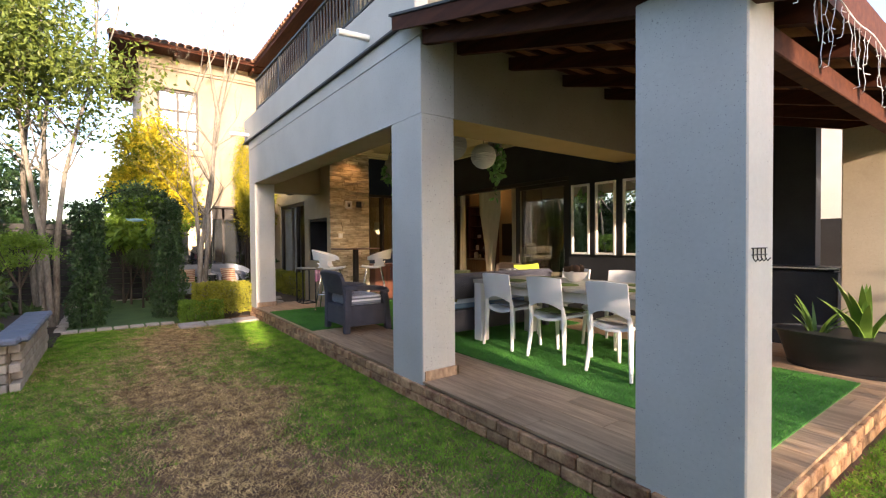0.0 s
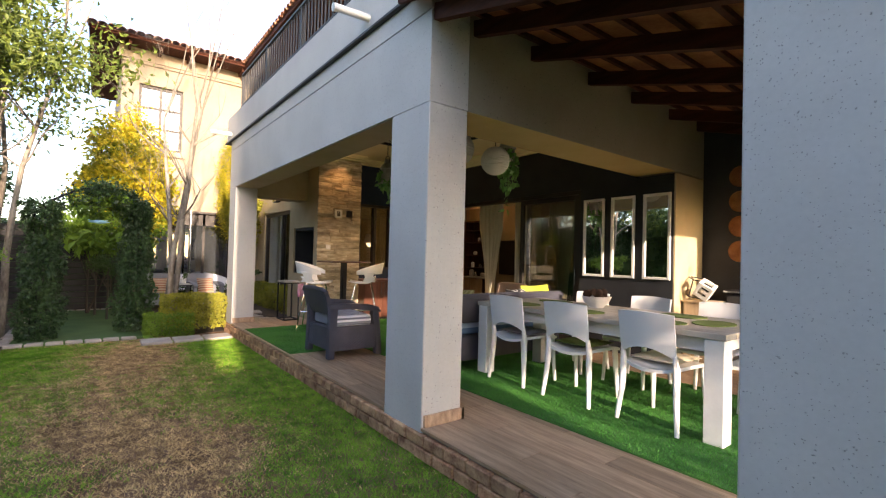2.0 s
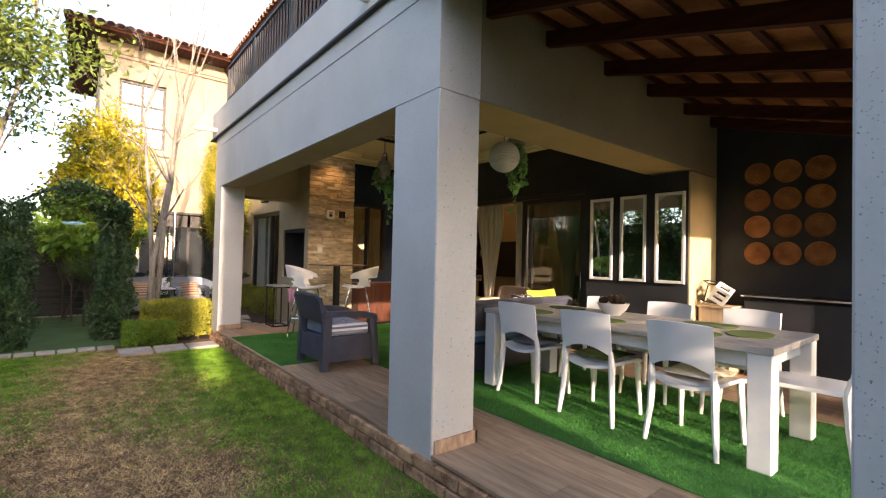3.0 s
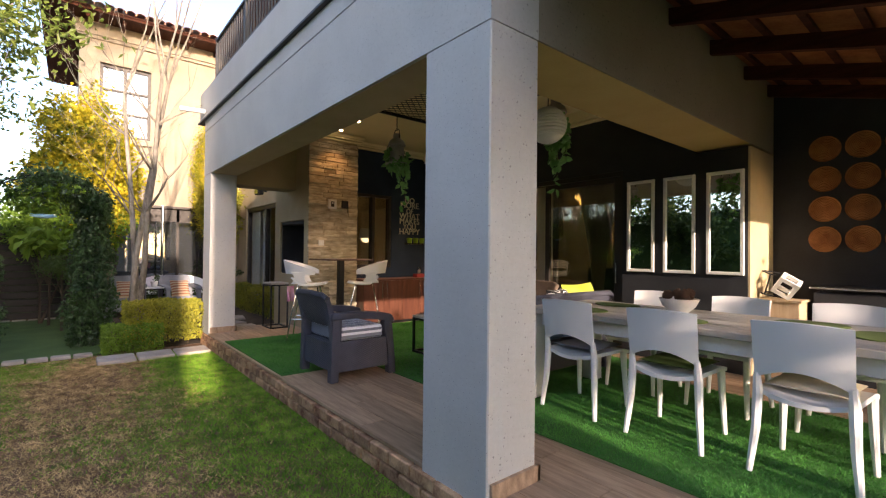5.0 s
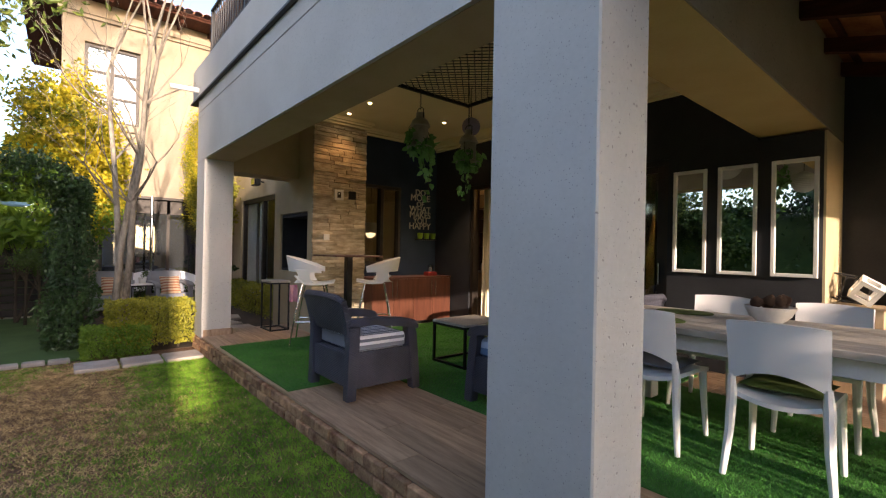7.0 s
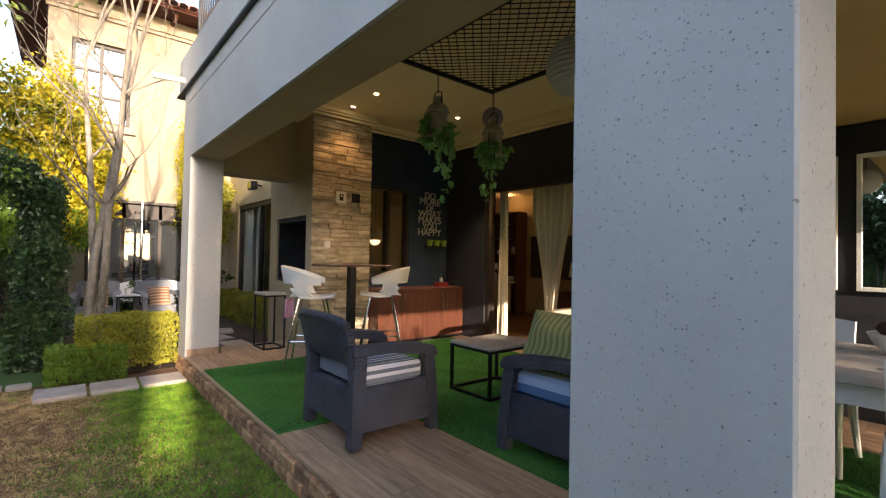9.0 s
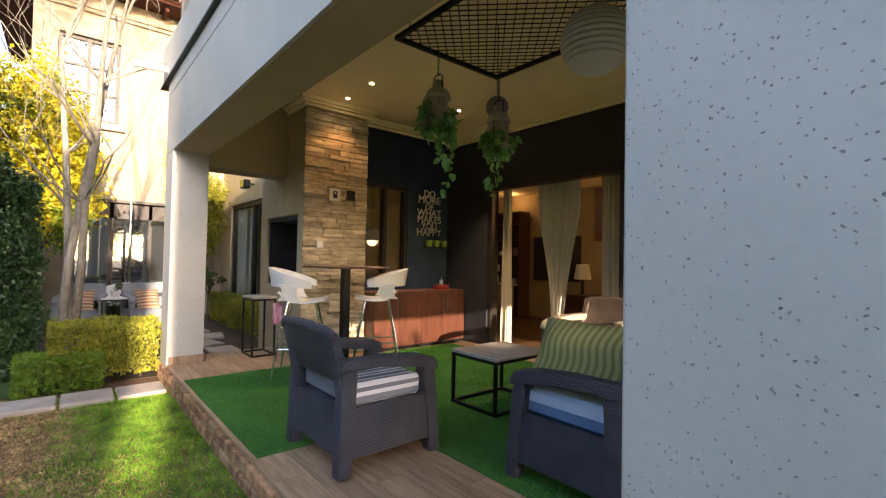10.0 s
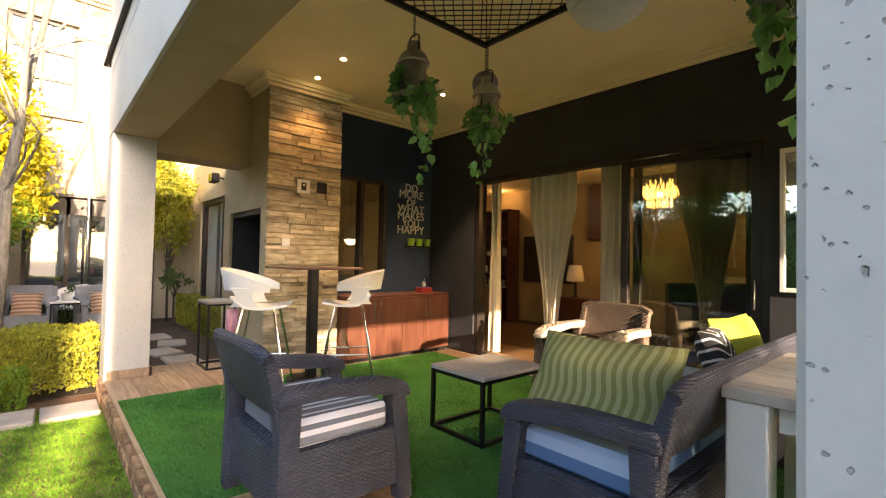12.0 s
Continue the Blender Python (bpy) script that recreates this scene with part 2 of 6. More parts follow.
DARKGLASS = material("reflective_glass", (0.30, 0.33, 0.36), (0.32, 0.35, 0.38), rough=0.03, metal=0.9, bump=0.0)
GREYWOOD = material("weathered_tabletop", (0.35, 0.315, 0.27), (0.50, 0.46, 0.40), rough=0.5, scale=2.5, fine=20, bump=0.15, stretch=(1, 12, 1))
WALNUT = material("red_brown_veneer", (0.07, 0.022, 0.013), (0.125, 0.046, 0.026), rough=0.35, scale=2.5, fine=18, bump=0.08, stretch=(8, 8, 0.8))
DARKTOP = material("dark_bar_top", (0.06, 0.024, 0.016), (0.11, 0.045, 0.03), rough=0.35, stretch=(1, 8, 1), bump=0.08)
PALEWOOD = material("pale_wood", (0.42, 0.30, 0.18), (0.56, 0.43, 0.28), rough=0.6, stretch=(8, 8, 1), bump=0.1)
RATTAN = woven("graphite_rattan", (0.040, 0.042, 0.060), (0.070, 0.072, 0.098), 330)
WICKER = woven("brown_wicker", (0.085, 0.056, 0.040), (0.16, 0.112, 0.08), 230)
GREYCUSHION = material("grey_cushion", (0.20, 0.21, 0.24), (0.26, 0.27, 0.30), rough=0.95, fine=300, bump=0.2)
STRIPES = striped("striped_cushion", [(0.20, 0.22, 0.27), (0.20, 0.22, 0.27), (0.74, 0.76, 0.82), (0.15, 0.165, 0.22), (0.74, 0.76, 0.82)], 0.1216, 3)
BLUECUSHION = striped("blue_striped_cushion", [(0.44, 0.55, 0.70), (0.44, 0.55, 0.70), (0.10, 0.19, 0.34), (0.10, 0.19, 0.34)], 0.30, 2)
WAVES = striped("wavy_green_cushion", [(0.21, 0.20, 0.06), (0.34, 0.325, 0.14)], 0.042, 0, 0.012)
LIME = material("lime_cushion", (0.38, 0.42, 0.03), (0.48, 0.52, 0.06), rough=0.9, fine=300, bump=0.2)
LINES = striped("black_white_cushion", [(0.02, 0.02, 0.022), (0.02, 0.02, 0.022), (0.02, 0.02, 0.022), (0.6, 0.6, 0.6)], 0.055, 0, 0.03)
ORANGE = striped("orange_striped_cushion", [(0.36, 0.17, 0.09), (0.50, 0.36, 0.25), (0.30, 0.12, 0.07), (0.52, 0.40, 0.29)], 0.12, 0)
LINEN = material("sheer_curtain", (0.70, 0.62, 0.46), (0.78, 0.70, 0.54), rough=0.9, fine=300, bump=0.1)
TURF = material("lawn_soil", (0.10, 0.055, 0.032), (0.24, 0.145, 0.09), rough=0.95, scale=2.0, fine=90, bump=0.6, depth=0.015, spec=0.1)
MAT = material("artificial_turf", (0.03, 0.13, 0.018), (0.05, 0.18, 0.028), rough=0.9, scale=3, fine=200, bump=0.5)
BLADE = leafy("lawn_blade", (0.04, 0.145, 0.012), (0.33, 0.58, 0.06), 0.7, 0.3, 0.1, 7.0)
STRAW = leafy("dry_blade", (0.15, 0.082, 0.036), (0.92, 0.63, 0.29), 0.8, 0.2, 0.1, 9.0)
PILE = leafy("turf_pile", (0.022, 0.13, 0.022), (0.10, 0.34, 0.06), 0.6, 0.25, 0.2)
SOIL = material("bed_soil", (0.035, 0.022, 0.014), (0.075, 0.05, 0.032), rough=0.95, fine=40, bump=0.7, depth=0.02)
BARK = material("pale_bark", (0.10, 0.082, 0.062), (0.33, 0.29, 0.235), rough=0.9, scale=5, fine=40, bump=0.5, stretch=(1, 1, 0.35))
TWIG = material("grey_twig", (0.045, 0.032, 0.022), (0.09, 0.07, 0.05), rough=0.9)
L_DARK = leafy("creeper_leaf", (0.013, 0.042, 0.013), (0.06, 0.12, 0.035), 0.35, 0.15)
L_MID = leafy("mid_leaf", (0.03, 0.07, 0.012), (0.09, 0.15, 0.03), 0.45, 0.3)
L_FINE = leafy("feather_leaf", (0.05, 0.09, 0.012), (0.22, 0.27, 0.05), 0.5, 0.3)
L_YELLOW = leafy("golden_leaf", (0.12, 0.19, 0.012), (0.80, 0.62, 0.035), 0.5, 0.4)
L_HEDGE = leafy("hedge_leaf", (0.12, 0.15, 0.012), (0.46, 0.42, 0.05), 0.45, 0.3)
L_LIME = leafy("topiary_leaf", (0.075, 0.16, 0.014), (0.22, 0.36, 0.04), 0.5, 0.3)
L_POTHOS = leafy("pothos_leaf", (0.08, 0.24, 0.05), (0.24, 0.50, 0.17), 0.3, 0.25)
L_ALOE = leafy("strap_leaf", (0.08, 0.19, 0.03), (0.26, 0.40, 0.07), 0.4, 0.2)
TUB = material("black_tub", (0.014, 0.014, 0.015), (0.024, 0.024, 0.025), rough=0.45, bump=0.05)
TERRACOTTA = material("terracotta", (0.36, 0.12, 0.06), (0.45, 0.17, 0.09), rough=0.8)
BLUE = material("blue_plastic", (0.015, 0.10, 0.40), (0.02, 0.13, 0.48), rough=0.3, bump=0.0)
BASKET = material("woven_disc", (0.24, 0.085, 0.025), (0.42, 0.18, 0.06), rough=0.75, scale=9, fine=120, bump=0.5, each=0.3)
CONE = material("pine_cone", (0.05, 0.025, 0.015), (0.11, 0.06, 0.035), rough=0.8)
CERAMIC = material("white_ceramic", (0.66, 0.64, 0.60), (0.76, 0.74, 0.70), rough=0.4, scale=14, bump=0.3)
LIMEPOT = material("lime_pot", (0.22, 0.38, 0.02), (0.28, 0.46, 0.03), rough=0.4, bump=0.0)
GREENMAT = material("green_placemat", (0.07, 0.11, 0.015), (0.11, 0.16, 0.03), rough=0.9, fine=200, bump=0.4)
PAPER = material("paper_globe", (0.60, 0.60, 0.58), (0.68, 0.68, 0.66), rough=0.8, bump=0.05)
PURPLE = material("lilac_globe", (0.22, 0.18, 0.26), (0.28, 0.23, 0.32), rough=0.8, bump=0.05)
LETTER = material("pale_letter", (0.52, 0.47, 0.38), (0.60, 0.55, 0.45), rough=0.6, bump=0.05)
ROOMWALL = material("room_wall", (0.34, 0.27, 0.15), (0.40, 0.32, 0.19), rough=0.8, bump=0.05)
ROOMFLOOR = material("room_floor", (0.09, 0.05, 0.03), (0.15, 0.09, 0.05), rough=0.3, stretch=(8, 1, 1), bump=0.05)
BULB = glow("warm_bulb", (1.0, 0.75, 0.42), 14.0)
SPARK = glow("crystal_glow", (1.0, 0.58, 0.18), 0.9)
WIRE = material("white_wire", (0.66, 0.66, 0.64), (0.74, 0.74, 0.72), rough=0.5, bump=0.0)
RED = material("red_box", (0.20, 0.015, 0.012), (0.26, 0.02, 0.016), rough=0.5, bump=0.0)
PINK = material("pink_cloth", (0.55, 0.10, 0.20), (0.65, 0.40, 0.45), rough=0.9)
SKYBLUE = material("blue_paint", (0.16, 0.34, 0.48), (0.22, 0.42, 0.56), rough=0.6)

FENCE = material("dark_stained_timber", (0.012, 0.011, 0.010), (0.026, 0.023, 0.020), rough=0.7, stretch=(1, 0.6, 8), bump=0.2)
DOORGLASS = clear("tinted_door_glass", (0.62, 0.65, 0.56))
DOORGLASS.node_tree.nodes["Principled BSDF"].inputs["IOR"].default_value = 2.0
PALEWICKER = woven("pale_wicker", (0.38, 0.30, 0.22), (0.52, 0.43, 0.33))


# ---- shaping ----
def box(bm, x0, x1, y0, y1, z0, z1, bev=0.0, seg=1):
    v = [bm.verts.new((x, y, z)) for z in (z0, z1) for y in (y0, y1) for x in (x0, x1)]
    faces = [bm.faces.new([v[i] for i in q]) for q in ((0, 2, 3, 1), (4, 5, 7, 6), (0, 1, 5, 4), (2, 6, 7, 3), (0, 4, 6, 2), (1, 3, 7, 5))]
    if bev:
        edges = list({e for f in faces for e in f.edges})
        bmesh.ops.bevel(bm, geom=edges, offset=bev, segments=seg, affect="EDGES", profile=0.5)
    return bm


def tube(bm, pts, radii, sides=8, cap=True):
    """A round bar through pts; radii: one for all, or one each."""
    pts = [Vector(p) for p in pts]
    if isinstance(radii, (int, float)):
        radii = [radii] * len(pts)
    rings, side = [], None
    for i, p in enumerate(pts):
        d = (pts[min(i + 1, len(pts) - 1)] - pts[max(i - 1, 0)]).normalized()
        if side is None:
            side = d.orthogonal().normalized()
        side = (side - d * side.dot(d)).normalized()
        up = d.cross(side)
        rings.append([bm.verts.new(p + (side * math.cos(a) + up * math.sin(a)) * radii[i]) for a in (2 * math.pi * k / sides for k in range(sides))])
    for a, b in zip(rings, rings[1:]):
        for k in range(sides):
            bm.faces.new((a[k], a[(k + 1) % sides], b[(k + 1) % sides], b[k]))
    if cap:
        bm.faces.new(rings[0][::-1]), bm.faces.new(rings[-1])
    return bm


def lathe(bm, profile, sides=20, x=0.0, y=0.0, sx=1.0, sy=1.0):
    """A turned form from (radius, z) pairs round the upright through x, y."""
    rings = []
    for r, z in profile:
        rings.append([bm.verts.new((x + sx * r * math.cos(a), y + sy * r * math.sin(a), z)) for a in (2 * math.pi * k / sides for k in range(sides))])
    for a, b in zip(rings, rings[1:]):
        for k in range(sides):
            bm.faces.new((a[k], a[(k + 1) % sides], b[(k + 1) % sides], b[k]))
    bm.faces.new(rings[0][::-1]), bm.faces.new(rings[-1])
    return bm


def sheet(bm, fn, nu, nv, thick):
    """A curved panel of real thickness from fn(u, v), u and v from 0 to 1."""
    def normal(u, v):
        e = 1e-3
        a = Vector(fn(min(u + e, 1), v)) - Vector(fn(max(u - e, 0), v))
        b = Vector(fn(u, min(v + e, 1))) - Vector(fn(u, max(v - e, 0)))
        return a.cross(b).normalized()
    top, low = [], []
    for i in range(nu + 1):
        for j in range(nv + 1):
            u, v = i / nu, j / nv
            p, k = Vector(fn(u, v)), normal(u, v) * thick / 2
            top.append(bm.verts.new(p + k)), low.append(bm.verts.new(p - k))
    w = nv + 1
    for i in range(nu):
        for j in range(nv):
            a, b, c, d = i * w + j, (i + 1) * w + j, (i + 1) * w + j + 1, i * w + j + 1
            bm.faces.new((top[a], top[b], top[c], top[d])), bm.faces.new((low[d], low[c], low[b], low[a]))
    rim = [i * w for i in range(nu + 1)] + [nu * w + j for j in range(1, nv + 1)] + [i * w + nv for i in range(nu - 1, -1, -1)] + [j for j in range(nv - 1, 0, -1)]
    for a, b in zip(rim, rim[1:] + rim[:1]):
        bm.faces.new((top[b], top[a], low[a], low[b]))
    return bm


def pad(bm, sx, sy, h, z=0.0, n=10, puff=0.35):
    """A stuffed cushion, lying, sx by sy and h thick."""
    def rise(u, v):
        return max(0.0, (1 - abs(2 * u - 1) ** 3.2) * (1 - abs(2 * v - 1) ** 3.2)) ** puff
    def grid(sign):
        return [[bm.verts.new(((u - 0.5) * sx * (1 - 0.06 * (1 - abs(2 * v - 1))), (v - 0.5) * sy * (1 - 0.06 * (1 - abs(2 * u - 1))), z + sign * h / 2 * rise(u, v))) for v in (j / n for j in range(n + 1))] for u in (i / n for i in range(n + 1))]
    a, b = grid(1), grid(-1)
    for i in range(n):
        for j in range(n):
            bm.faces.new((a[i][j], a[i + 1][j], a[i + 1][j + 1], a[i][j + 1])), bm.faces.new((b[i][j + 1], b[i + 1][j + 1], b[i + 1][j], b[i][j]))
    bmesh.ops.remove_doubles(bm, verts=bm.verts[:], dist=1e-4)
    return bm


def mesh_of(name, bm, mat, smooth=35):
    data = bpy.data.meshes.new(name)
    if isinstance(bm, tuple):
        v, f = bm
        data.from_pydata((np.asarray(v) * SIZE).tolist(), [], f)
    else:
        bmesh.ops.recalc_face_normals(bm, faces=bm.faces[:])
        bm.transform(Matrix.Scale(SIZE, 4))
        bm.to_mesh(data)
        bm.free()
        if smooth:
            data.shade_smooth()
            data.set_sharp_from_angle(angle=radians(smooth))
    data.materials.append(mat)
    return data


def part(name, bm, mat, parent, label="", m=None, smooth=35):
    """Links a shape as one mesh object under a thing or a part."""
    ob = new(name, bm if isinstance(bm, bpy.types.Mesh) else mesh_of(name, bm, mat, smooth))
    ob.parent = parent
    if m is not None:
        ob.matrix_basis = m
    return tagged(ob, label)


def at(x, y, z=0.0, rx=0, ry=0, rz=0):
    return pose(x * SIZE, y * SIZE, z * SIZE, rx, ry, rz)


def thing(name, m, label, category, group=""):
    ob = new(name)
    ob.empty_display_size = 0.1
    ob.matrix_basis = m
    return tagged(ob, label, category, group)


def single(name, bm, mat, m, label, category, group="", kind="", smooth=35):
    ob = new(name, mesh_of(name, bm, mat, smooth))
    ob.matrix_basis = m
    return tagged(ob, label, category, group, kind)


def structure(name, bm, mat, label="", smooth=35):
    ob = new(name, mesh_of(name, bm, mat, smooth))
    return tagged(ob, label, "", "", "structure")


def B(*boxes, bev=0.0):
    bm = bmesh.new()
    for b in boxes:
        box(bm, *b, bev=bev)
    return bm


rng = np.random.default_rng(7)


def leaf_cloud(points, length, width, droop=0.0, spread=0.35, fold=0.25, full=False):
    """Folded leaves at points, each turned its own way."""
    n = len(points)
    a, b = rng.uniform(0, 2 * np.pi, n), rng.normal(-droop, spread + 0.35, n)
    d = np.stack([np.cos(a) * np.cos(b), np.sin(a) * np.cos(b), np.sin(b)], 1)
    s = np.cross(d, rng.normal(0, 1, (n, 3)))
    s /= np.linalg.norm(s, axis=1, keepdims=True) + 1e-9
    u = np.cross(d, s)
    ln, wd = length * rng.uniform(0.7, 1.3, (n, 1)), width * rng.uniform(0.7, 1.3, (n, 1))
    p = np.asarray(points)
    v = np.stack([p, p + d * ln * 0.5 + s * wd / 2 + u * wd * fold, p + d * ln, p + d * ln * 0.5 - s * wd / 2 + u * wd * fold], 1).reshape(-1, 3)
    if full:
        v = np.stack([p, p + d * ln * 0.22 + s * wd * 0.46 + u * wd * fold * 0.8, p + d * ln * 0.62 + s * wd * 0.40 + u * wd * fold * 0.6, p + d * ln,
                      p + d * ln * 0.62 - s * wd * 0.40 + u * wd * fold * 0.6, p + d * ln * 0.22 - s * wd * 0.46 + u * wd * fold * 0.8], 1).reshape(-1, 3)
        i = np.arange(n) * 6
        return v, np.concatenate([np.stack([i, i + 1, i + 2, i + 3], 1), np.stack([i, i + 3, i + 4, i + 5], 1)]).tolist()
    i = np.arange(n) * 4
    f = np.concatenate([np.stack([i, i + 1, i + 2], 1), np.stack([i, i + 2, i + 3], 1)]).tolist()
    return v, f


def clumps(n, centre, radii, count, tight=0.2, shell=0.5):
    """n points in count uneven clumps inside an ellipsoid."""
    d = rng.normal(0, 1, (count, 3))
    d /= np.linalg.norm(d, axis=1, keepdims=True)
    c = d * rng.uniform(shell, 1, (count, 1)) ** 0.6
    pts = c[rng.integers(0, count, n)] + rng.normal(0, tight, (n, 3))
    return np.asarray(centre) + pts * np.asarray(radii)


def slab_points(n, x0, x1, y0, y1, z0, z1):
    """Points near the faces of a block, for clipped hedges."""
    p = rng.uniform(0, 1, (n, 3))
    k = rng.integers(0, 4, n)
    depth = np.abs(rng.normal(0, 0.05, n))
    p[k == 0, 2] = 1 - depth[k == 0]
    p[k == 1, 0] = 1 - depth[k == 1]
    p[k == 2, 1] = depth[k == 2]
    p[k == 3, 0] = depth[k == 3]
    q = np.array([x0, y0, z0]) + p * np.array([x1 - x0, y1 - y0, z1 - z0])
    wob = np.array([noise.noise(Vector(r) * 3.0) for r in q])
    q[:, 2] += wob * 0.06
    q[:, 0] += wob * 0.07
    return q


# ---- large structure ----
F = 0.25          # patio floor
G = 0.03          # lawn
FRONT, BACK = 2.0, 5.90
structure("ground", B((-90, 90, -90, 90, -0.4, G)), TURF, "patchy green and dry brown lawn")
structure("patio_base", B((-8.47, 0.56, 2.02, 6.9, -0.2, F - 0.022)), MORTAR, "concrete base of the covered patio")
structure("room_floor", B((-14.6, -2.25, 5.9, 12.0, -0.2, F - 0.012), (-14.6, -7.95, 4.41, 5.9, -0.2, F - 0.012)), ROOMFLOOR, "dark wooden living room floor")

structure("pillar_near", B((0.04, 0.58, 2.0, 2.30, 0.18, 2.80), bev=0.008), PLASTER, "square grey plastered pillar with pitted surface")
bm = bmesh.new()
box(bm, -2.598, -2.05, 2.0, 2.38, 0.20, 2.715, 0.008)
structure("pillar_middle", bm, PLASTER, "square grey plastered pillar with pitted surface")
structure("pillar_far", B((-8.47, -8.04, 2.0, 2.38, 0.22, 2.715), bev=0.008), PLASTER, "square grey plastered pillar at the patio's end")
bm = B((-2.05, -2.03, 2.02, 2.40, F + 0.002, F + 0.09), (-2.55, -2.03, 2.381, 2.40, F + 0.002, F + 0.09))
structure("skirting_middle", bm, PLANK, "wood-look tile skirting at the pillar's foot")
bm = B((-8.04, -8.02, 2.02, 2.40, F + 0.002, F + 0.09), (-8.5, -8.02, 2.381, 2.40, F + 0.002, F + 0.09))
structure("skirting_far", bm, PLANK, "wood-look tile skirting at the pillar's foot")

# beams: front, back-running, side
bm = B((-8.47, -2.05, 2.0, 2.38, 2.717, 3.415), (-8.455, -2.055, 2.012, 2.38, 3.415, 3.43), (-8.47, -2.05, 2.0, 2.38, 3.43, 3.598))
structure("beam_front", bm, PLASTER, "long grey plastered beam with a shadow groove")
# thin added sheet whose yellower tan stands in for warm light under the beam
structure("soffit_front", B((-8.04, -2.60, 2.03, 2.379, 2.712, 2.7165)), SMOOTH, "underside of the front beam, warm light put into its tan colour")
structure("beam_side", B((-2.60, -2.05, 2.382, 6.69, 2.717, 3.72)), BEAMSHADE, "plastered beam over the opening, roof shade put into its darker colour")
structure("soffit_side", B((-2.595, -2.06, 2.39, 5.895, 2.712, 2.7165)), WARMBOUNCE, "underside of the side beam, warm bounce light put into its ochre colour")
structure("wall_return", B((-2.07, -2.05, BACK + 0.001, BACK + 0.2, -0.1, 2.69), (-2.25, -2.05, BACK + 0.2, 6.69, -0.1, 2.69)), SMOOTH, "beige plastered wall end")
structure("beam_end", B((-8.47, -8.04, 2.382, 3.40, 2.58, 3.55)), SMOOTH, "plastered beam to the barbecue chimney")
structure("ceiling", B((-9.0, -2.60, 2.382, 5.9, 3.52, 3.56)), CEIL, "cream painted patio ceiling")
structure("slab_balcony", B((-8.80, -2.07, 1.955, 4.1, 3.60, 3.622)), RAIL, "dark drip edge under the balcony")
bm = B((-8.72, -2.1, 1.972, 2.12, 3.624, 4.08), bev=0.008)
structure("wall_parapet", bm, PLASTER, "grey plastered balcony parapet")
structure("floor_balcony", B((-8.72, -2.1, 2.12, 4.1, 3.624, 3.70)), SMOOTH)
structure("wall_upper", B((-8.0, -1.0, 4.1, 4.3, 3.6, 7.2), (-14.4, -8.0, 4.4, 4.6, 3.6, 7.2)), CREAM, "cream plastered upper storey")

# crown moulding
bm = bmesh.new()
for d, z in ((0.10, 3.47), (0.07, 3.44), (0.04, 3.40)):
    box(bm, -7.74, -2.62, BACK - d, BACK - 0.001, z - 0.065, 3.518 if d == 0.10 else z - 0.033)
    box(bm, -7.75 , -7.75 + d, 4.21, BACK - d, z, 3.518 if d == 0.10 else z + 0.032)
    box(bm, -7.49, -7.49 + d, 3.34 - d, 4.21 + d, z, 3.518 if d == 0.10 else z + 0.032)
    box(bm, -8.6, -7.49, 3.34 - d, 3.339, z, 3.518 if d == 0.10 else z + 0.032)
structure("cornice", bm, CEIL, "cream stepped cornice")

# back wall with the sliding door opening, and mirror wall
bm = B((-7.9, -6.82, BACK, BACK + 0.2, -0.1, 3.52), (-6.82, -3.48, BACK, BACK + 0.2, 2.62, 3.52), (-3.48, -2.07, BACK, BACK + 0.2, -0.1, 2.69), (-3.48, -2.6, BACK, BACK + 0.2, 2.69, 3.52))
structure("wall_back", bm, CHARCOAL, "charcoal painted back wall of the patio")
bm = B((-7.95, -7.75, 4.21, 4.33, -0.1, 3.52), (-7.95, -7.75, 5.10, BACK, -0.1, 3.52), (-7.95, -7.75, 4.33, 5.10, -0.1, 1.24), (-7.95, -7.75, 4.33, 5.10, 2.60, 3.52))
structure("wall_sign", bm, NAVY, "dark navy painted wall with a window")
structure("wall_dining", B((-2.05, -0.38, 6.69, 6.89, -0.1, 3.9)), CHARCOAL, "charcoal painted wall behind the dining table")
structure("wall_garden", B((-0.03, 5.0, 6.2, 6.4, -0.1, 2.74), bev=0.01), TAN, "tan plastered boundary wall in sunlight")
structure("wall_white", B((-1.6, 1.2, 9.0, 9.2, -0.1, 3.6)), WHITE, "white plastered wall beyond the patio")
structure("wall_grey", B((-1.6, 1.2, 8.7, 8.8, -0.1, 1.85)), CHARCOAL, "low dark wall beyond the patio")

# barbecue chimney block with firebox
bm = B((-9.05, -7.51, 3.34, 4.21, -0.1, 1.12), (-9.05, -8.78, 3.34, 4.21, 1.12, 2.06), (-7.68, -7.51, 3.34, 4.21, 1.12, 2.06), (-9.05, -7.51, 3.34, 4.21, 2.06, 3.52), (-8.78, -7.68, 4.05, 4.21, 1.12, 2.06))
structure("chimney", bm, SMOOTH, "beige plastered barbecue chimney")
structure("firebox", B((-8.78, -7.68, 3.95, 4.05, 1.13, 2.05), (-8.77, -8.74, 3.37, 3.95, 1.13, 2.05), (-7.72, -7.69, 3.37, 3.95, 1.13, 2.05), (-8.74, -7.72, 3.37, 3.95, 2.0, 2.05), (-8.74, -7.72, 3.37, 3.95, 1.125, 1.16)), CHARCOAL, "black steel barbecue firebox")

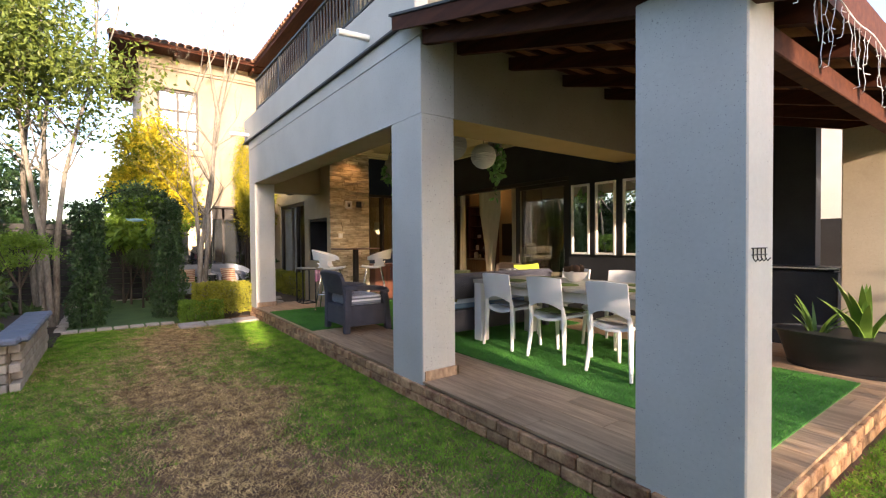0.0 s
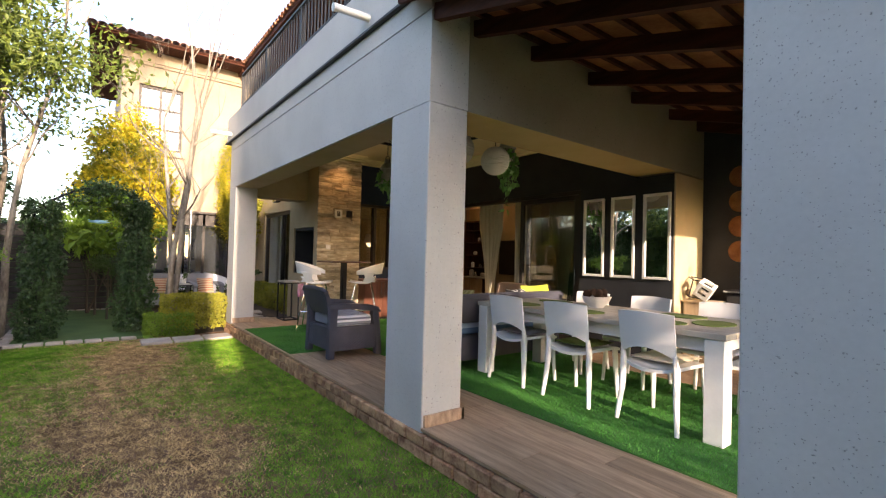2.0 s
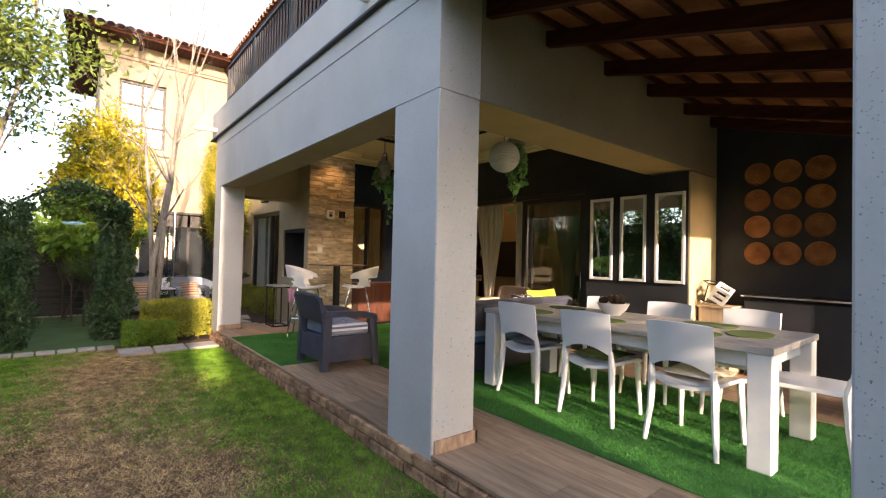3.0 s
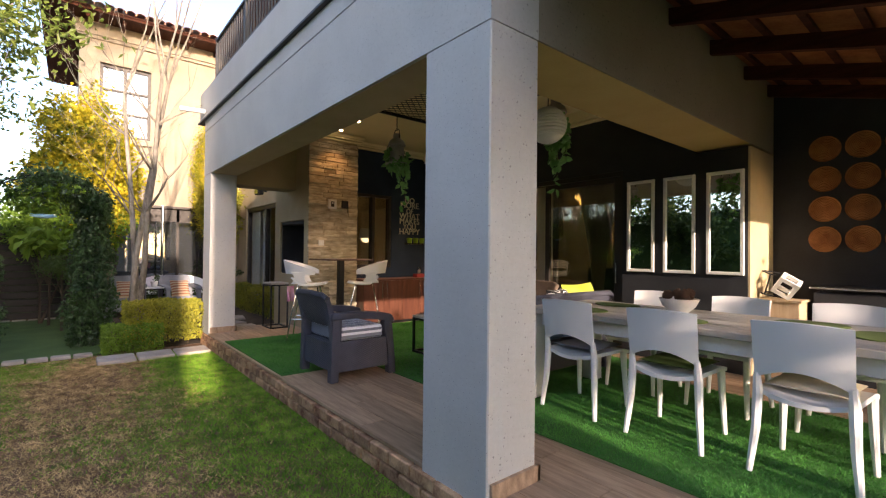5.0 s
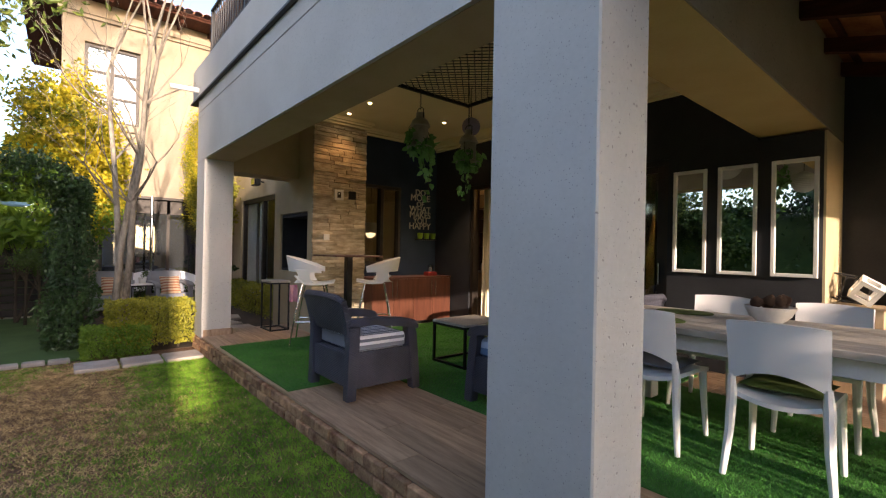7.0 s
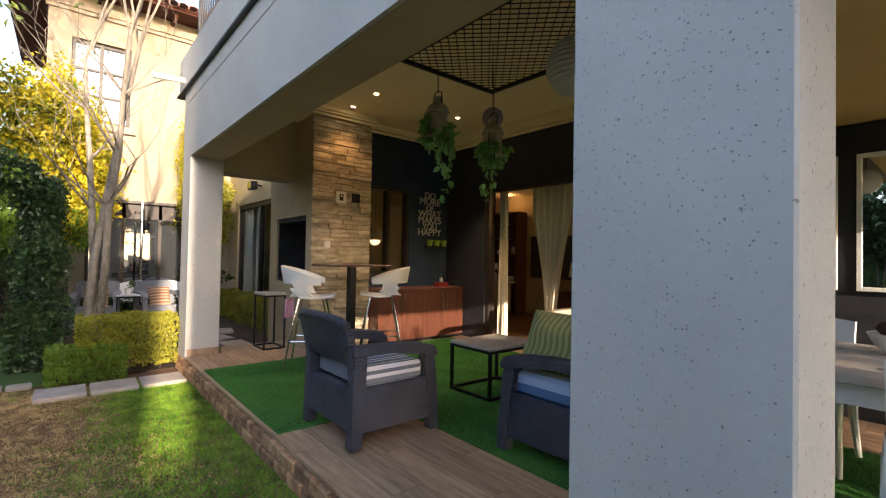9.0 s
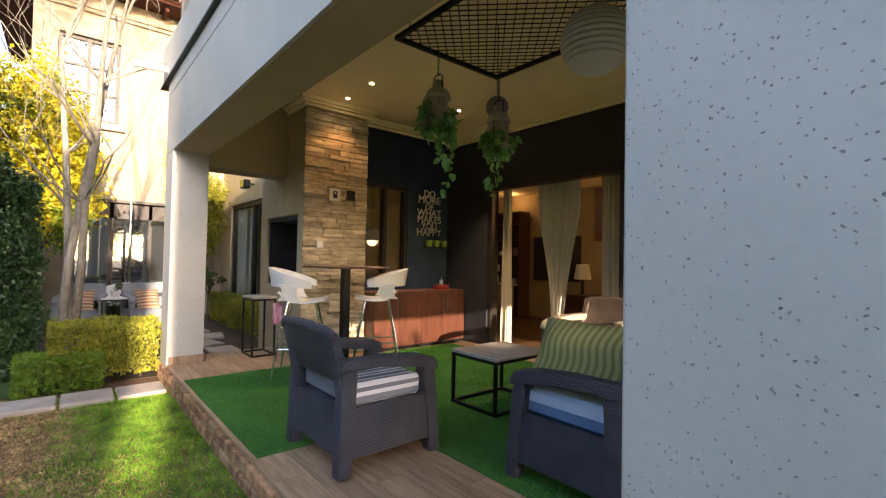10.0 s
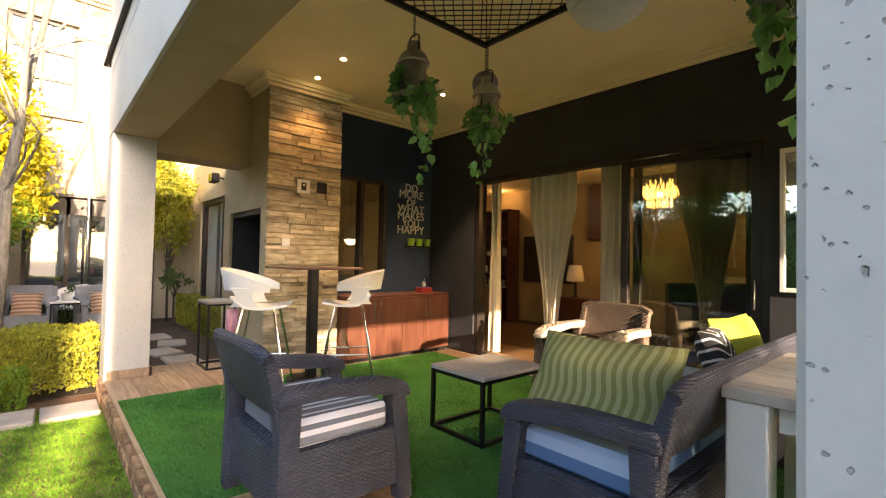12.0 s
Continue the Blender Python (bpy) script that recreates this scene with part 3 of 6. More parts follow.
# house to the left of the barbecue and the two-storey wing
bm = B((-14.7, -13.9, 4.2, 4.4, -0.1, 3.6), (-13.9, -9.3, 4.2, 4.4, 2.72, 3.6), (-9.3, -9.05, 4.2, 4.4, -0.1, 3.6))
structure("wall_side", bm, SMOOTH, "beige plastered house wall with a sliding door")
WX = -14.7
bm = B((WX - 0.25, WX, 0.45, 0.86, -0.1, 7.2), (WX - 0.25, WX, 0.86, 1.95, 6.25, 7.2), (WX - 0.25, WX, 0.86, 1.2, -0.1, 4.42), (WX - 0.25, WX, 1.2, 3.45, 2.66, 4.42), (WX - 0.25, WX, 1.95, 4.4, 4.42, 7.2), (WX - 0.25, WX, 3.45, 4.4, -0.1, 4.42), (WX - 7, WX - 0.25, 0.45, 0.7, -0.1, 7.2), (WX - 7, WX - 6.8, 0.7, 9, -0.1, 7.2))
structure("wall_wing", bm, CREAM, "sunlit cream plastered wall of the two-storey wing")
structure("trim_wing", B((WX, WX + 0.06, 0.40, 4.4, 6.80, 6.88), (WX, WX + 0.10, 0.36, 4.4, 6.88, 7.2), (WX, WX + 0.03, 0.74, 0.855, 4.3, 6.37), (WX, WX + 0.03, 1.955, 2.07, 4.3, 6.37), (WX, WX + 0.03, 0.855, 1.955, 6.255, 6.37), (WX, WX + 0.10, 0.74, 2.07, 4.26, 4.41)), CREAM, "cream window surround and cornice")
structure("soffit_wing", B((WX - 6, WX + 0.75, -0.25, 4.6, 7.2, 7.26)), TIMBER, "dark timber eave boards")
structure("floor_wing", B((WX - 6.8, WX - 0.25, 0.7, 9, 0.0, 0.2)), SLAB)
structure("ceiling_wing", B((WX - 6.8, WX - 0.25, 0.7, 9, 2.72, 2.8)), CEIL)

# living room shell behind the sliding door
structure("wall_room", B((-14.6, -2.05, 11.8, 12.0, -0.1, 3.3), (-2.25, -2.05, 6.9, 11.8, -0.1, 3.3), (-14.7, -14.6, 4.4, 12.0, -0.1, 3.3), (-10.4, -10.2, 4.41, 7.2, -0.1, 3.3), (-10.2, -3.6, 9.3, 9.45, F, 3.049)), ROOMWALL, "warm cream living room walls")
structure("ceiling_room", B((-14.6, -2.26, 6.11, 11.79, 3.05, 3.15), (-14.59, -7.96, 4.41, 6.11, 3.05, 3.15)), CEIL)

# patio timber roof, falling towards +x
def roof_z(x):
    return 3.34 - 0.28 * (x + 2.05)


def sloped(bm, x0, x1, y0, y1, low, high):
    """A block that follows the roof's fall between x0 and x1, low and high above the rafters' underside."""
    v = [bm.verts.new((x, y, roof_z(x) + h)) for h in (low, high) for y in (y0, y1) for x in (x0, x1)]
    for q in ((0, 2, 3, 1), (4, 5, 7, 6), (0, 1, 5, 4), (2, 6, 7, 3), (0, 4, 6, 2), (1, 3, 7, 5)):
        bm.faces.new([v[i] for i in q])
    return bm


patio_roof = structure("roof_patio", sloped(bmesh.new(), -2.25, 0.72, 1.88, 7.2, 0.174, 0.21), BOARD, "orange-brown boarded underside of the patio roof")
for ry in (2.02, 2.42, 3.11, 3.98, 4.80, 5.68, 6.45):
    part("rafter", sloped(bmesh.new(), -2.20 if ry < 2.1 else -2.049, 0.70, ry, ry + 0.06, 0.0, 0.13), TIMBER, patio_roof, "dark red-brown timber rafter")
for k in range(9):
    bx = -1.95 + k * 0.31
    part("batten", sloped(bmesh.new(), bx, bx + 0.05, 1.9, 7.1, 0.132, 0.172), TIMBER, patio_roof, "dark timber batten")
part("eave_beam", B((0.44, 0.54, 2.31, 7.0, 2.49, 2.62), bev=0.006), TIMBER, patio_roof, "dark timber eave beam")
part("fascia", B((0.72, 0.745, 1.88, 7.2, 2.66, 2.88)), TIMBER, patio_roof)
part("wall_plate", B((0.06, 0.56, 2.02, 2.28, 2.80, 2.86)), TIMBER, patio_roof)

# unseen blocks added behind the camera to shade the lawn, gapped for sun
structure("shade_block", B((11, 11.9, -1.02, 0.90, -0.1, 8.6), (11, 11.9, -16, -1.46, -0.1, 7.4), (11, 11.3, -1.46, -1.02, -0.1, 3.9)), CREAM, "plain unseen blocks added to shade the lawn")
structure("boundary_wall", B((-22, 11, -6.3, -6.1, -0.1, 2.3), (-22, -21.8, -6.1, 12, -0.1, 2.3)), SMOOTH, "plain boundary wall")


# ---- things on the patio ----
def prism(bm, pts, x0, x1, bev=0.0):
    """A block with the outline pts, given as (y, z), from x0 to x1."""
    a = [bm.verts.new((x0, y, z)) for y, z in pts]
    b = [bm.verts.new((x1, y, z)) for y, z in pts]
    faces = [bm.faces.new(a), bm.faces.new(b[::-1])]
    for i in range(len(pts)):
        j = (i + 1) % len(pts)
        faces.append(bm.faces.new((a[i], b[i], b[j], a[j])))
    if bev:
        bmesh.ops.bevel(bm, geom=list({e for f in faces for e in f.edges}), offset=bev, segments=2, affect="EDGES", profile=0.5)
    return bm


def dining_chair(m, label):
    c = thing("dining_chair", m, label, "chair", "chairs round the dining table")
    def seat(u, v):
        x, y = (u - 0.5) * (0.47 - 0.03 * (1 - v)), -0.22 + 0.47 * v
        sag = 0.02 * (1 - (2 * u - 1) ** 2) * (1 - v) * 2
        return x, y - (0.03 * (1 - (2 * u - 1) ** 2) if v == 0 else 0), 0.475 - sag - 0.02 * max(0, v - 0.85) / 0.15
    part("seat", sheet(bmesh.new(), seat, 10, 10, 0.026), PLASTIC, c)
    def back(u, v):
        k = (2 * u - 1) ** 2
        low = 0.545 + 0.075 * (1 - k)
        z = low + (0.895 - 0.012 * k - low) * v
        return (u - 0.5) * (0.44 + 0.03 * (z - 0.5)), -0.265 - 0.16 * (z - 0.5) + 0.035 * k, z
    part("backrest", sheet(bmesh.new(), back, 14, 8, 0.02), PLASTIC, c)
    for s in (-1, 1):
        bm = bmesh.new()
        tube(bm, [(s * 0.245, -0.265, 0), (s * 0.222, -0.235, 0.25), (s * 0.215, -0.225, 0.46), (s * 0.212, -0.245, 0.58)], [0.017, 0.024, 0.028, 0.018], 8)
        part("leg", bm, PLASTIC, c)
        part("leg", tube(bmesh.new(), [(s * 0.225, 0.245, 0), (s * 0.215, 0.225, 0.25), (s * 0.21, 0.205, 0.47)], [0.016, 0.022, 0.027], 8), PLASTIC, c)
    return c


WHITE_CHAIR = "white moulded plastic dining chair on artificial turf"
first = dining_chair(at(-2.57, 3.68, F + 0.012), WHITE_CHAIR)
for cx, cy, rz in ((-1.84, 3.68, 2), (-1.08, 3.70, -2), (-2.57, 4.62, 180), (-1.84, 4.62, 179), (-1.10, 4.64, 182), (-0.53, 4.20, 94)):
    copy_thing(first, at(cx, cy, F + 0.012, 0, 0, rz))
for cx, cy, mat, label in ((-1.84, 3.70, GREENMAT, "olive green round pad on a dining chair"), (-1.08, 3.72, LINEN, "cream round pad on a dining chair"), (-2.57, 3.70, GREYCUSHION, "grey round pad on a dining chair"),
                           (-2.57, 4.60, LINEN, "cream round pad on a dining chair"), (-1.84, 4.60, GREENMAT, "olive green round pad on a dining chair"), (-1.10, 4.62, LINEN, "cream round pad on a dining chair")):
    single("seat_pad", pad(bmesh.new(), 0.40, 0.40, 0.045, 0.0225), mat, at(cx, cy, F + 0.50), label, "seat pad", "pads on the dining chairs")


def dining_table():
    t = thing("dining_table", at(-1.825, 4.02, F + 0.012), "long white farmhouse dining table with a weathered wooden top", "table")
    hx, hy, h = 1.275, 0.54, 0.785
    for k in range(6):
        y0 = -hy + k * 2 * hy / 6
        part("top_plank", B((-hx, hx, y0 + 0.0015, y0 + 2 * hy / 6 - 0.0015, h - 0.045, h), bev=0.004), GREYWOOD, t)
    for sx in (-1, 1):
        for sy in (-1, 1):
            x, y = sx * (hx - 0.08), sy * (hy - 0.08)
            part("leg", B((x - 0.068, x + 0.068, y - 0.068, y + 0.068, 0, h - 0.046), bev=0.006), WHITE, t)
    for sy in (-1, 1):
        part("apron", B((-hx + 0.17, hx - 0.17, sy * (hy - 0.09) - 0.014, sy * (hy - 0.09) + 0.014, h - 0.15, h - 0.046)), WHITE, t)
    for sx in (-1, 1):
        part("apron", B((sx * (hx - 0.09) - 0.014, sx * (hx - 0.09) + 0.014, -hy + 0.17, hy - 0.17, h - 0.15, h - 0.046)), WHITE, t)


dining_table()
TT = F + 0.797
for px, py, rz in ((-2.65, 4.30, 5), (-2.62, 3.72, -6), (-1.88, 3.74, 4), (-1.22, 4.30, 8), (-1.14, 3.74, 0), (-0.84, 4.02, 92)):
    bm = lathe(bmesh.new(), [(0.0, 0), (0.205, 0), (0.21, 0.004), (0.205, 0.008), (0.0, 0.008)][1:4], 28, 0, 0, 1.0, 0.72)
    single("placemat", bm, GREENMAT, at(px, py, TT + 0.001, 0, 0, rz), "oval green woven placemat on the dining table", "placemat", "placemats")


def cone_bowl():
    b = thing("bowl", at(-2.06, 4.22, TT), "white patterned ceramic bowl filled with pine cones", "bowl")
    part("bowl_body", lathe(bmesh.new(), [(0.07, 0), (0.075, 0.012), (0.12, 0.05), (0.152, 0.115), (0.145, 0.118), (0.115, 0.06), (0.03, 0.03)], 28), CERAMIC, b)
    for k in range(9):
        a = k * 2.4
        r = 0.03 + 0.075 * (k / 9) ** 0.5
        bm = bmesh.new()
        for j in range(7):
            rr = 0.040 * math.sin(math.pi * (j + 0.8) / 7.6)
            lathe(bm, [(rr * 0.5, j * 0.012), (rr, j * 0.012 + 0.006), (rr * 0.55, j * 0.012 + 0.013)], 9)
        part("pine_cone", bm, CONE, b, "brown pine cone", at(r * math.cos(a), r * math.sin(a), 0.085 + 0.02 * (k % 3), 25 * math.sin(k), 30 * math.cos(k), 40 * k))


cone_bowl()


def rattan_seat(name, m, width, mat, label, category, arm=None):
    """Moulded rattan armchair or sofa that faces +y."""
    c = thing(name, m, label, category, "rattan lounge set")
    w = width / 2
    for s in (-1, 1):
        x0, x1 = (s * w, s * (w - 0.085)) if s < 0 else (s * (w - 0.085), s * w)
        bm = bmesh.new()
        prism(bm, [(-0.31, 0.09), (0.31, 0.09), (0.275, 0.385), (-0.29, 0.385)], x0 + 0.02, x1 - 0.02, 0.01)
        part("side_panel", bm, mat, c)
        bm = bmesh.new()
        prism(bm, [(0.28, 0.0), (0.365, 0.0), (0.352, 0.12), (0.318, 0.50), (0.292, 0.585), (0.21, 0.575), (0.228, 0.52), (0.255, 0.30)], x0, x1, 0.012)
        part("front_leg", bm, mat, c)
        bm = bmesh.new()
        prism(bm, [(-0.37, 0.0), (-0.285, 0.0), (-0.27, 0.35), (-0.255, 0.60), (-0.355, 0.63)], x0, x1, 0.012)
        part("back_leg", bm, mat, c)
        bm = bmesh.new()
        prism(bm, [(-0.375, 0.595), (-0.10, 0.605), (0.20, 0.578), (0.29, 0.545), (0.325, 0.53), (0.335, 0.565), (0.30, 0.615), (0.20, 0.640), (-0.05, 0.662), (-0.36, 0.668)], x0 - 0.012, x1 + 0.012, 0.014)
        part("armrest", bm, arm or mat, c)
    bm = bmesh.new()
    prism(bm, [(0.235, 0.10), (0.30, 0.10), (0.28, 0.40), (0.235, 0.40)], -w + 0.07, w - 0.07, 0.008)
    part("front_panel", bm, mat, c)
    part("seat_deck", B((-w + 0.07, w - 0.07, -0.30, 0.27, 0.33, 0.372), bev=0.008), mat, c)
    def back(u, v):
        k = abs(2 * u - 1) ** 6
        return (u - 0.5) * (2 * w - 0.05), -0.315 - 0.105 * v + 0.02 * k - 0.012 * math.sin(math.pi * v), 0.535 + (0.30 - 0.03 * k) * v
    part("backrest", sheet(bmesh.new(), back, 12, 8, 0.045), mat, c)
    bm = bmesh.new()
    tube(bm, [(-w + 0.02, -0.405, 0.80), (-w + 0.10, -0.425, 0.835), (0, -0.43, 0.842), (w - 0.10, -0.425, 0.835), (w - 0.02, -0.405, 0.80)], 0.030, 10)
    part("top_rail", bm, mat, c)
    for s in (-1, 1):
        part("back_stile", prism(bmesh.new(), [(-0.345, 0.36), (-0.285, 0.36), (-0.30, 0.60), (-0.375, 0.80), (-0.43, 0.80), (-0.375, 0.60)], s * (w - 0.055) - 0.035, s * (w - 0.055) + 0.035, 0.012), mat, c)
    part("rear_panel", B((-w + 0.08, w - 0.08, -0.345, -0.31, 0.10, 0.372), bev=0.006), mat, c)
    return c


rattan_seat("rattan_armchair", at(-4.77, 2.64, F + 0.014), 0.76, RATTAN, "graphite grey moulded rattan armchair with a striped cushion", "armchair")
chair_cushion = thing("seat_cushion", at(-4.77, 2.64, F + 0.014 + 0.445), "grey and white striped seat cushion on the armchair", "cushion", "seat cushions")
part("cover", B((-0.325, 0.325, -0.27, 0.235, -0.065, 0.065), bev=0.02), STRIPES, chair_cushion)
part("gusset", B((-0.30, 0.30, -0.276, -0.268, -0.05, 0.052), bev=0.003), GREYCUSHION, chair_cushion, "plain grey back edge")
rattan_seat("rattan_sofa", at(-3.53, 4.06, F + 0.014, 0, 0, 90), 1.96, RATTAN, "graphite grey moulded rattan sofa with cushions", "sofa")
for k in range(3):
    single("seat_cushion", B((-0.245, 0.28, -0.302, 0.302, -0.075, 0.075), bev=0.022), BLUECUSHION, at(-3.55, 3.445 + 0.615 * k, F + 0.014 + 0.452), "blue and white striped seat cushion on the sofa", "cushion", "seat cushions")
rattan_seat("wicker_armchair", at(-4.72, 5.30, F + 0.012, 0, 0, 176), 0.76, WICKER, "brown wicker armchair with pale arms in a patch of sun", "armchair", PALEWICKER)
single("seat_cushion", pad(bmesh.new(), 0.56, 0.52, 0.11, 0, 12, 0.25), LINES, at(-4.72, 5.28, F + 0.012 + 0.432), "black and white line-patterned seat cushion", "cushion", "seat cushions")
for x, y, z, rx, ry, rz, sx, sy, mat, label in (
        (-3.57, 3.41, 0.95, 58, 0, 4, 0.68, 0.48, WAVES, "olive green cushion with a wavy stripe, propped on the sofa"),
        (-3.41, 4.50, 0.94, 0, 68, 8, 0.42, 0.42, LINES, "black cushion with white lines, propped on the sofa"),
        (-3.40, 4.86, 0.965, 6, 70, -6, 0.46, 0.46, LIME, "lime green cushion propped on the sofa")):
    single("throw_pillow", pad(bmesh.new(), sx, sy, 0.17, 0, 14, 0.5), mat, at(x, y, z, rx, ry, rz), label, "cushion", "loose pillows")


def cube_table(name, m, sx, sy, h, top, label, bar=0.022):
    """Square-tube side table."""
    t = thing(name, m, label, "table")
    x, y = sx / 2, sy / 2
    part("top", B((-x, x, -y, y, h - 0.028, h), bev=0.004), top, t)
    for a in (-1, 1):
        for b in (-1, 1):
            px, py = a * (x - bar / 2 - 0.004), b * (y - bar / 2 - 0.004)
            part("leg", B((px - bar / 2, px + bar / 2, py - bar / 2, py + bar / 2, 0, h - 0.029)), BLACKSTEEL, t)
        for z in (bar / 2, h - 0.04):
            part("rail", B((-x + bar, x - bar, a * (y - bar / 2 - 0.004) - bar / 2, a * (y - bar / 2 - 0.004) + bar / 2, z - bar / 2, z + bar / 2)), BLACKSTEEL, t)
            part("rail", B((a * (x - bar / 2 - 0.004) - bar / 2, a * (x - bar / 2 - 0.004) + bar / 2, -y + bar, y - bar, z - bar / 2, z + bar / 2)), BLACKSTEEL, t)
    return t


cube_table("coffee_table", at(-4.84, 4.05, F + 0.014), 0.54, 0.66, 0.465, GREYWOOD, "low coffee table with a grey wooden top and black steel frame", 0.026)
cube_table("side_table", at(-8.10, 3.03, F), 0.42, 0.30, 0.75, GREYWOOD, "tall black steel side table with a pale top")


def bar_table():
    t = thing("bar_table", at(-6.90, 3.62, F + 0.014), "high bar table with a dark wooden top and black post", "table")
    part("top", B((-0.36, 0.36, -0.37, 0.37, 1.125, 1.15), bev=0.006), DARKTOP, t)
    part("post", B((-0.045, 0.045, -0.045, 0.045, 0.02, 1.125), bev=0.006), BLACKSTEEL, t)
    part("base_plate", lathe(bmesh.new(), [(0.24, 0), (0.24, 0.012), (0.06, 0.03)], 28), BLACKSTEEL, t)


bar_table()


def bar_stool(m):
    s = thing("bar_stool", m, "white moulded bar stool with a cut-out back and chrome legs", "bar stool", "stools at the bar table")
    def seat(u, v):
        y = 0.25 - 0.46 * v
        dip = 0.03 * math.sin(math.pi * v) + 0.02 * (1 - (2 * u - 1) ** 2)
        return (u - 0.5) * (0.45 + 0.07 * v), y, 0.81 - dip + 0.08 * max(0, v - 0.75) / 0.25 * v
    part("seat", sheet(bmesh.new(), seat, 10, 12, 0.018), STOOLPLASTIC, s)
    def band(u, v):
        a = radians(-205 + 230 * u)
        k = math.sin(math.pi * u)
        low, high = 0.925 + 0.015 * k, 0.985 + 0.15 * k
        r = 0.27 + 0.035 * v * k
        return r * math.cos(a), -0.015 + (r + 0.03) * math.sin(a), low + (high - low) * v
    part("backrest", sheet(bmesh.new(), band, 24, 4, 0.016), STOOLPLASTIC, s)
    for q in (-1, 1):
        def link(u, v):
            return q * (0.222 + 0.05 * u), -0.10 + (v - 0.5) * (0.24 - 0.38 * u + 0.36 * u * u), 0.80 + 0.165 * u
        part("side_arm", sheet(bmesh.new(), link, 10, 4, 0.018), STOOLPLASTIC, s)
    for a in (-1, 1):
        for b in (-1, 1):
            part("leg", tube(bmesh.new(), [(a * 0.14, b * 0.13, 0.775), (a * 0.20, b * 0.20, 0.42), (a * 0.255, b * 0.26, 0)], 0.0105, 8), CHROME, s)
    pts = [(-0.202, -0.205, 0.30), (0.202, -0.205, 0.30), (0.202, 0.205, 0.30), (-0.202, 0.205, 0.30)]
    for p, q in zip(pts, pts[1:] + pts[:1]):
        part("foot_bar", tube(bmesh.new(), [p, q], 0.008, 8), CHROME, s)
    return s


stool = bar_stool(at(-6.76, 3.05, F + 0.014, 0, 0, -31))
copy_thing(stool, at(-6.60, 3.87, F + 0.014, 0, 0, 150))
single("cloth", sheet(bmesh.new(), lambda u, v: (0.05 * math.sin(9 * u) * v, (u - 0.5) * 0.10, -0.22 * v), 8, 8, 0.006), PINK, at(-6.98, 2.86, F + 0.76), "pink and white cloth hung from a bar stool", "cloth")


def cabinet():
    c = thing("cabinet", at(-7.495, 5.045, F), "red-brown veneer sideboard with chrome handles", "cabinet")
    hx, hy, h = 0.245, 0.81, 0.80
    part("body", B((-hx, hx - 0.022, -hy, hy, 0.05, h - 0.025)), WALNUT, c)
    part("top", B((-hx, hx + 0.006, -hy - 0.004, hy + 0.004, h - 0.024, h), bev=0.003), WALNUT, c)
    part("plinth", B((-hx, hx - 0.05, -hy + 0.02, hy - 0.02, 0, 0.05)), BLACKSTEEL, c)
    for k in range(4):
        y0 = -hy + k * hy / 2
        d = part("door", B((hx - 0.021, hx, y0 + 0.002, y0 + hy / 2 - 0.002, 0.055, h - 0.03), bev=0.002), WALNUT, c)
        hyy = y0 + (hy / 2 - 0.045 if k % 2 == 0 else 0.045)
        part("handle", tube(bmesh.new(), [(hx, hyy, 0.48), (hx + 0.028, hyy, 0.48), (hx + 0.028, hyy, 0.74), (hx, hyy, 0.74)], 0.007, 8), CHROME, d, "chrome bar handle")


cabinet()
single("trinket_box", B((-0.07, 0.07, -0.10, 0.10, 0, 0.07), bev=0.006), RED, at(-7.45, 5.55, F + 0.80), "small dark red box on the sideboard", "box")
lantern_c = thing("candle_jar", at(-7.45, 5.55, F + 0.871), "glass jar with a white candle on a red box", "candle")
part("jar", lathe(bmesh.new(), [(0.04, 0), (0.042, 0.10), (0.03, 0.13), (0.026, 0.13), (0.038, 0.10), (0.036, 0.006)], 16), GLASS, lantern_c)
part("candle", lathe(bmesh.new(), [(0.028, 0.008), (0.028, 0.075), (0.004, 0.08)], 14), WHITE, lantern_c)

# lettering, shelf and pots on the navy wall
sign = thing("lettering", at(-7.75, 5.52, 1.89), "pale cut-out lettering fixed to the dark wall", "wall sign")
lines = (("DO", 0.115), ("MORE", 0.125), ("OF", 0.10), ("WHAT", 0.12), ("MAKES", 0.12), ("YOU", 0.11), ("HAPPY", 0.125))
zz = 0.70
for word, size in lines:
    cv = bpy.data.curves.new("word", "FONT")
    cv.body, cv.size, cv.extrude, cv.align_x = word, size * SIZE * 1.32, 0.006, "CENTER"
    tmp = new("word", cv)
    bpy.context.view_layer.update()
    data = bpy.data.meshes.new_from_object(tmp.evaluated_get(bpy.context.evaluated_depsgraph_get()))
    bpy.data.objects.remove(tmp)
    data.materials.append(LETTER)
    part("word", data, LETTER, sign, "", pose(0.008 * SIZE, 0, (zz - 0.09) * SIZE, 90, 0, 90))
    zz -= 0.103
shelf = single("wall_shelf", B((0, 0.12, -0.25, 0.25, 0, 0.025), bev=0.003), BLACKSTEEL, at(-7.749, 5.66, 1.685), "narrow black wall shelf", "shelf")
for k in range(3):
    p = thing("flower_pot", at(-7.68, 5.48 + 0.15 * k, 1.711), "small lime green pot on the wall shelf", "pot", "lime pots")
    part("pot", lathe(bmesh.new(), [(0.042, 0), (0.055, 0.10), (0.05, 0.10), (0.038, 0.012)], 18), LIMEPOT, p)

# ---- door, windows ----
def leaf_frame(ob, x0, x1, z0, z1, y, bar, depth=0.05):
    for b in ((x0, x0 + bar, z0, z1), (x1 - bar, x1, z0, z1), (x0 + bar, x1 - bar, z0, z0 + bar), (x0 + bar, x1 - bar, z1 - bar, z1)):
        part("stile", B((b[0], b[1], y - depth / 2, y + depth / 2, b[2], b[3]), bev=0.003), FRAME, ob)


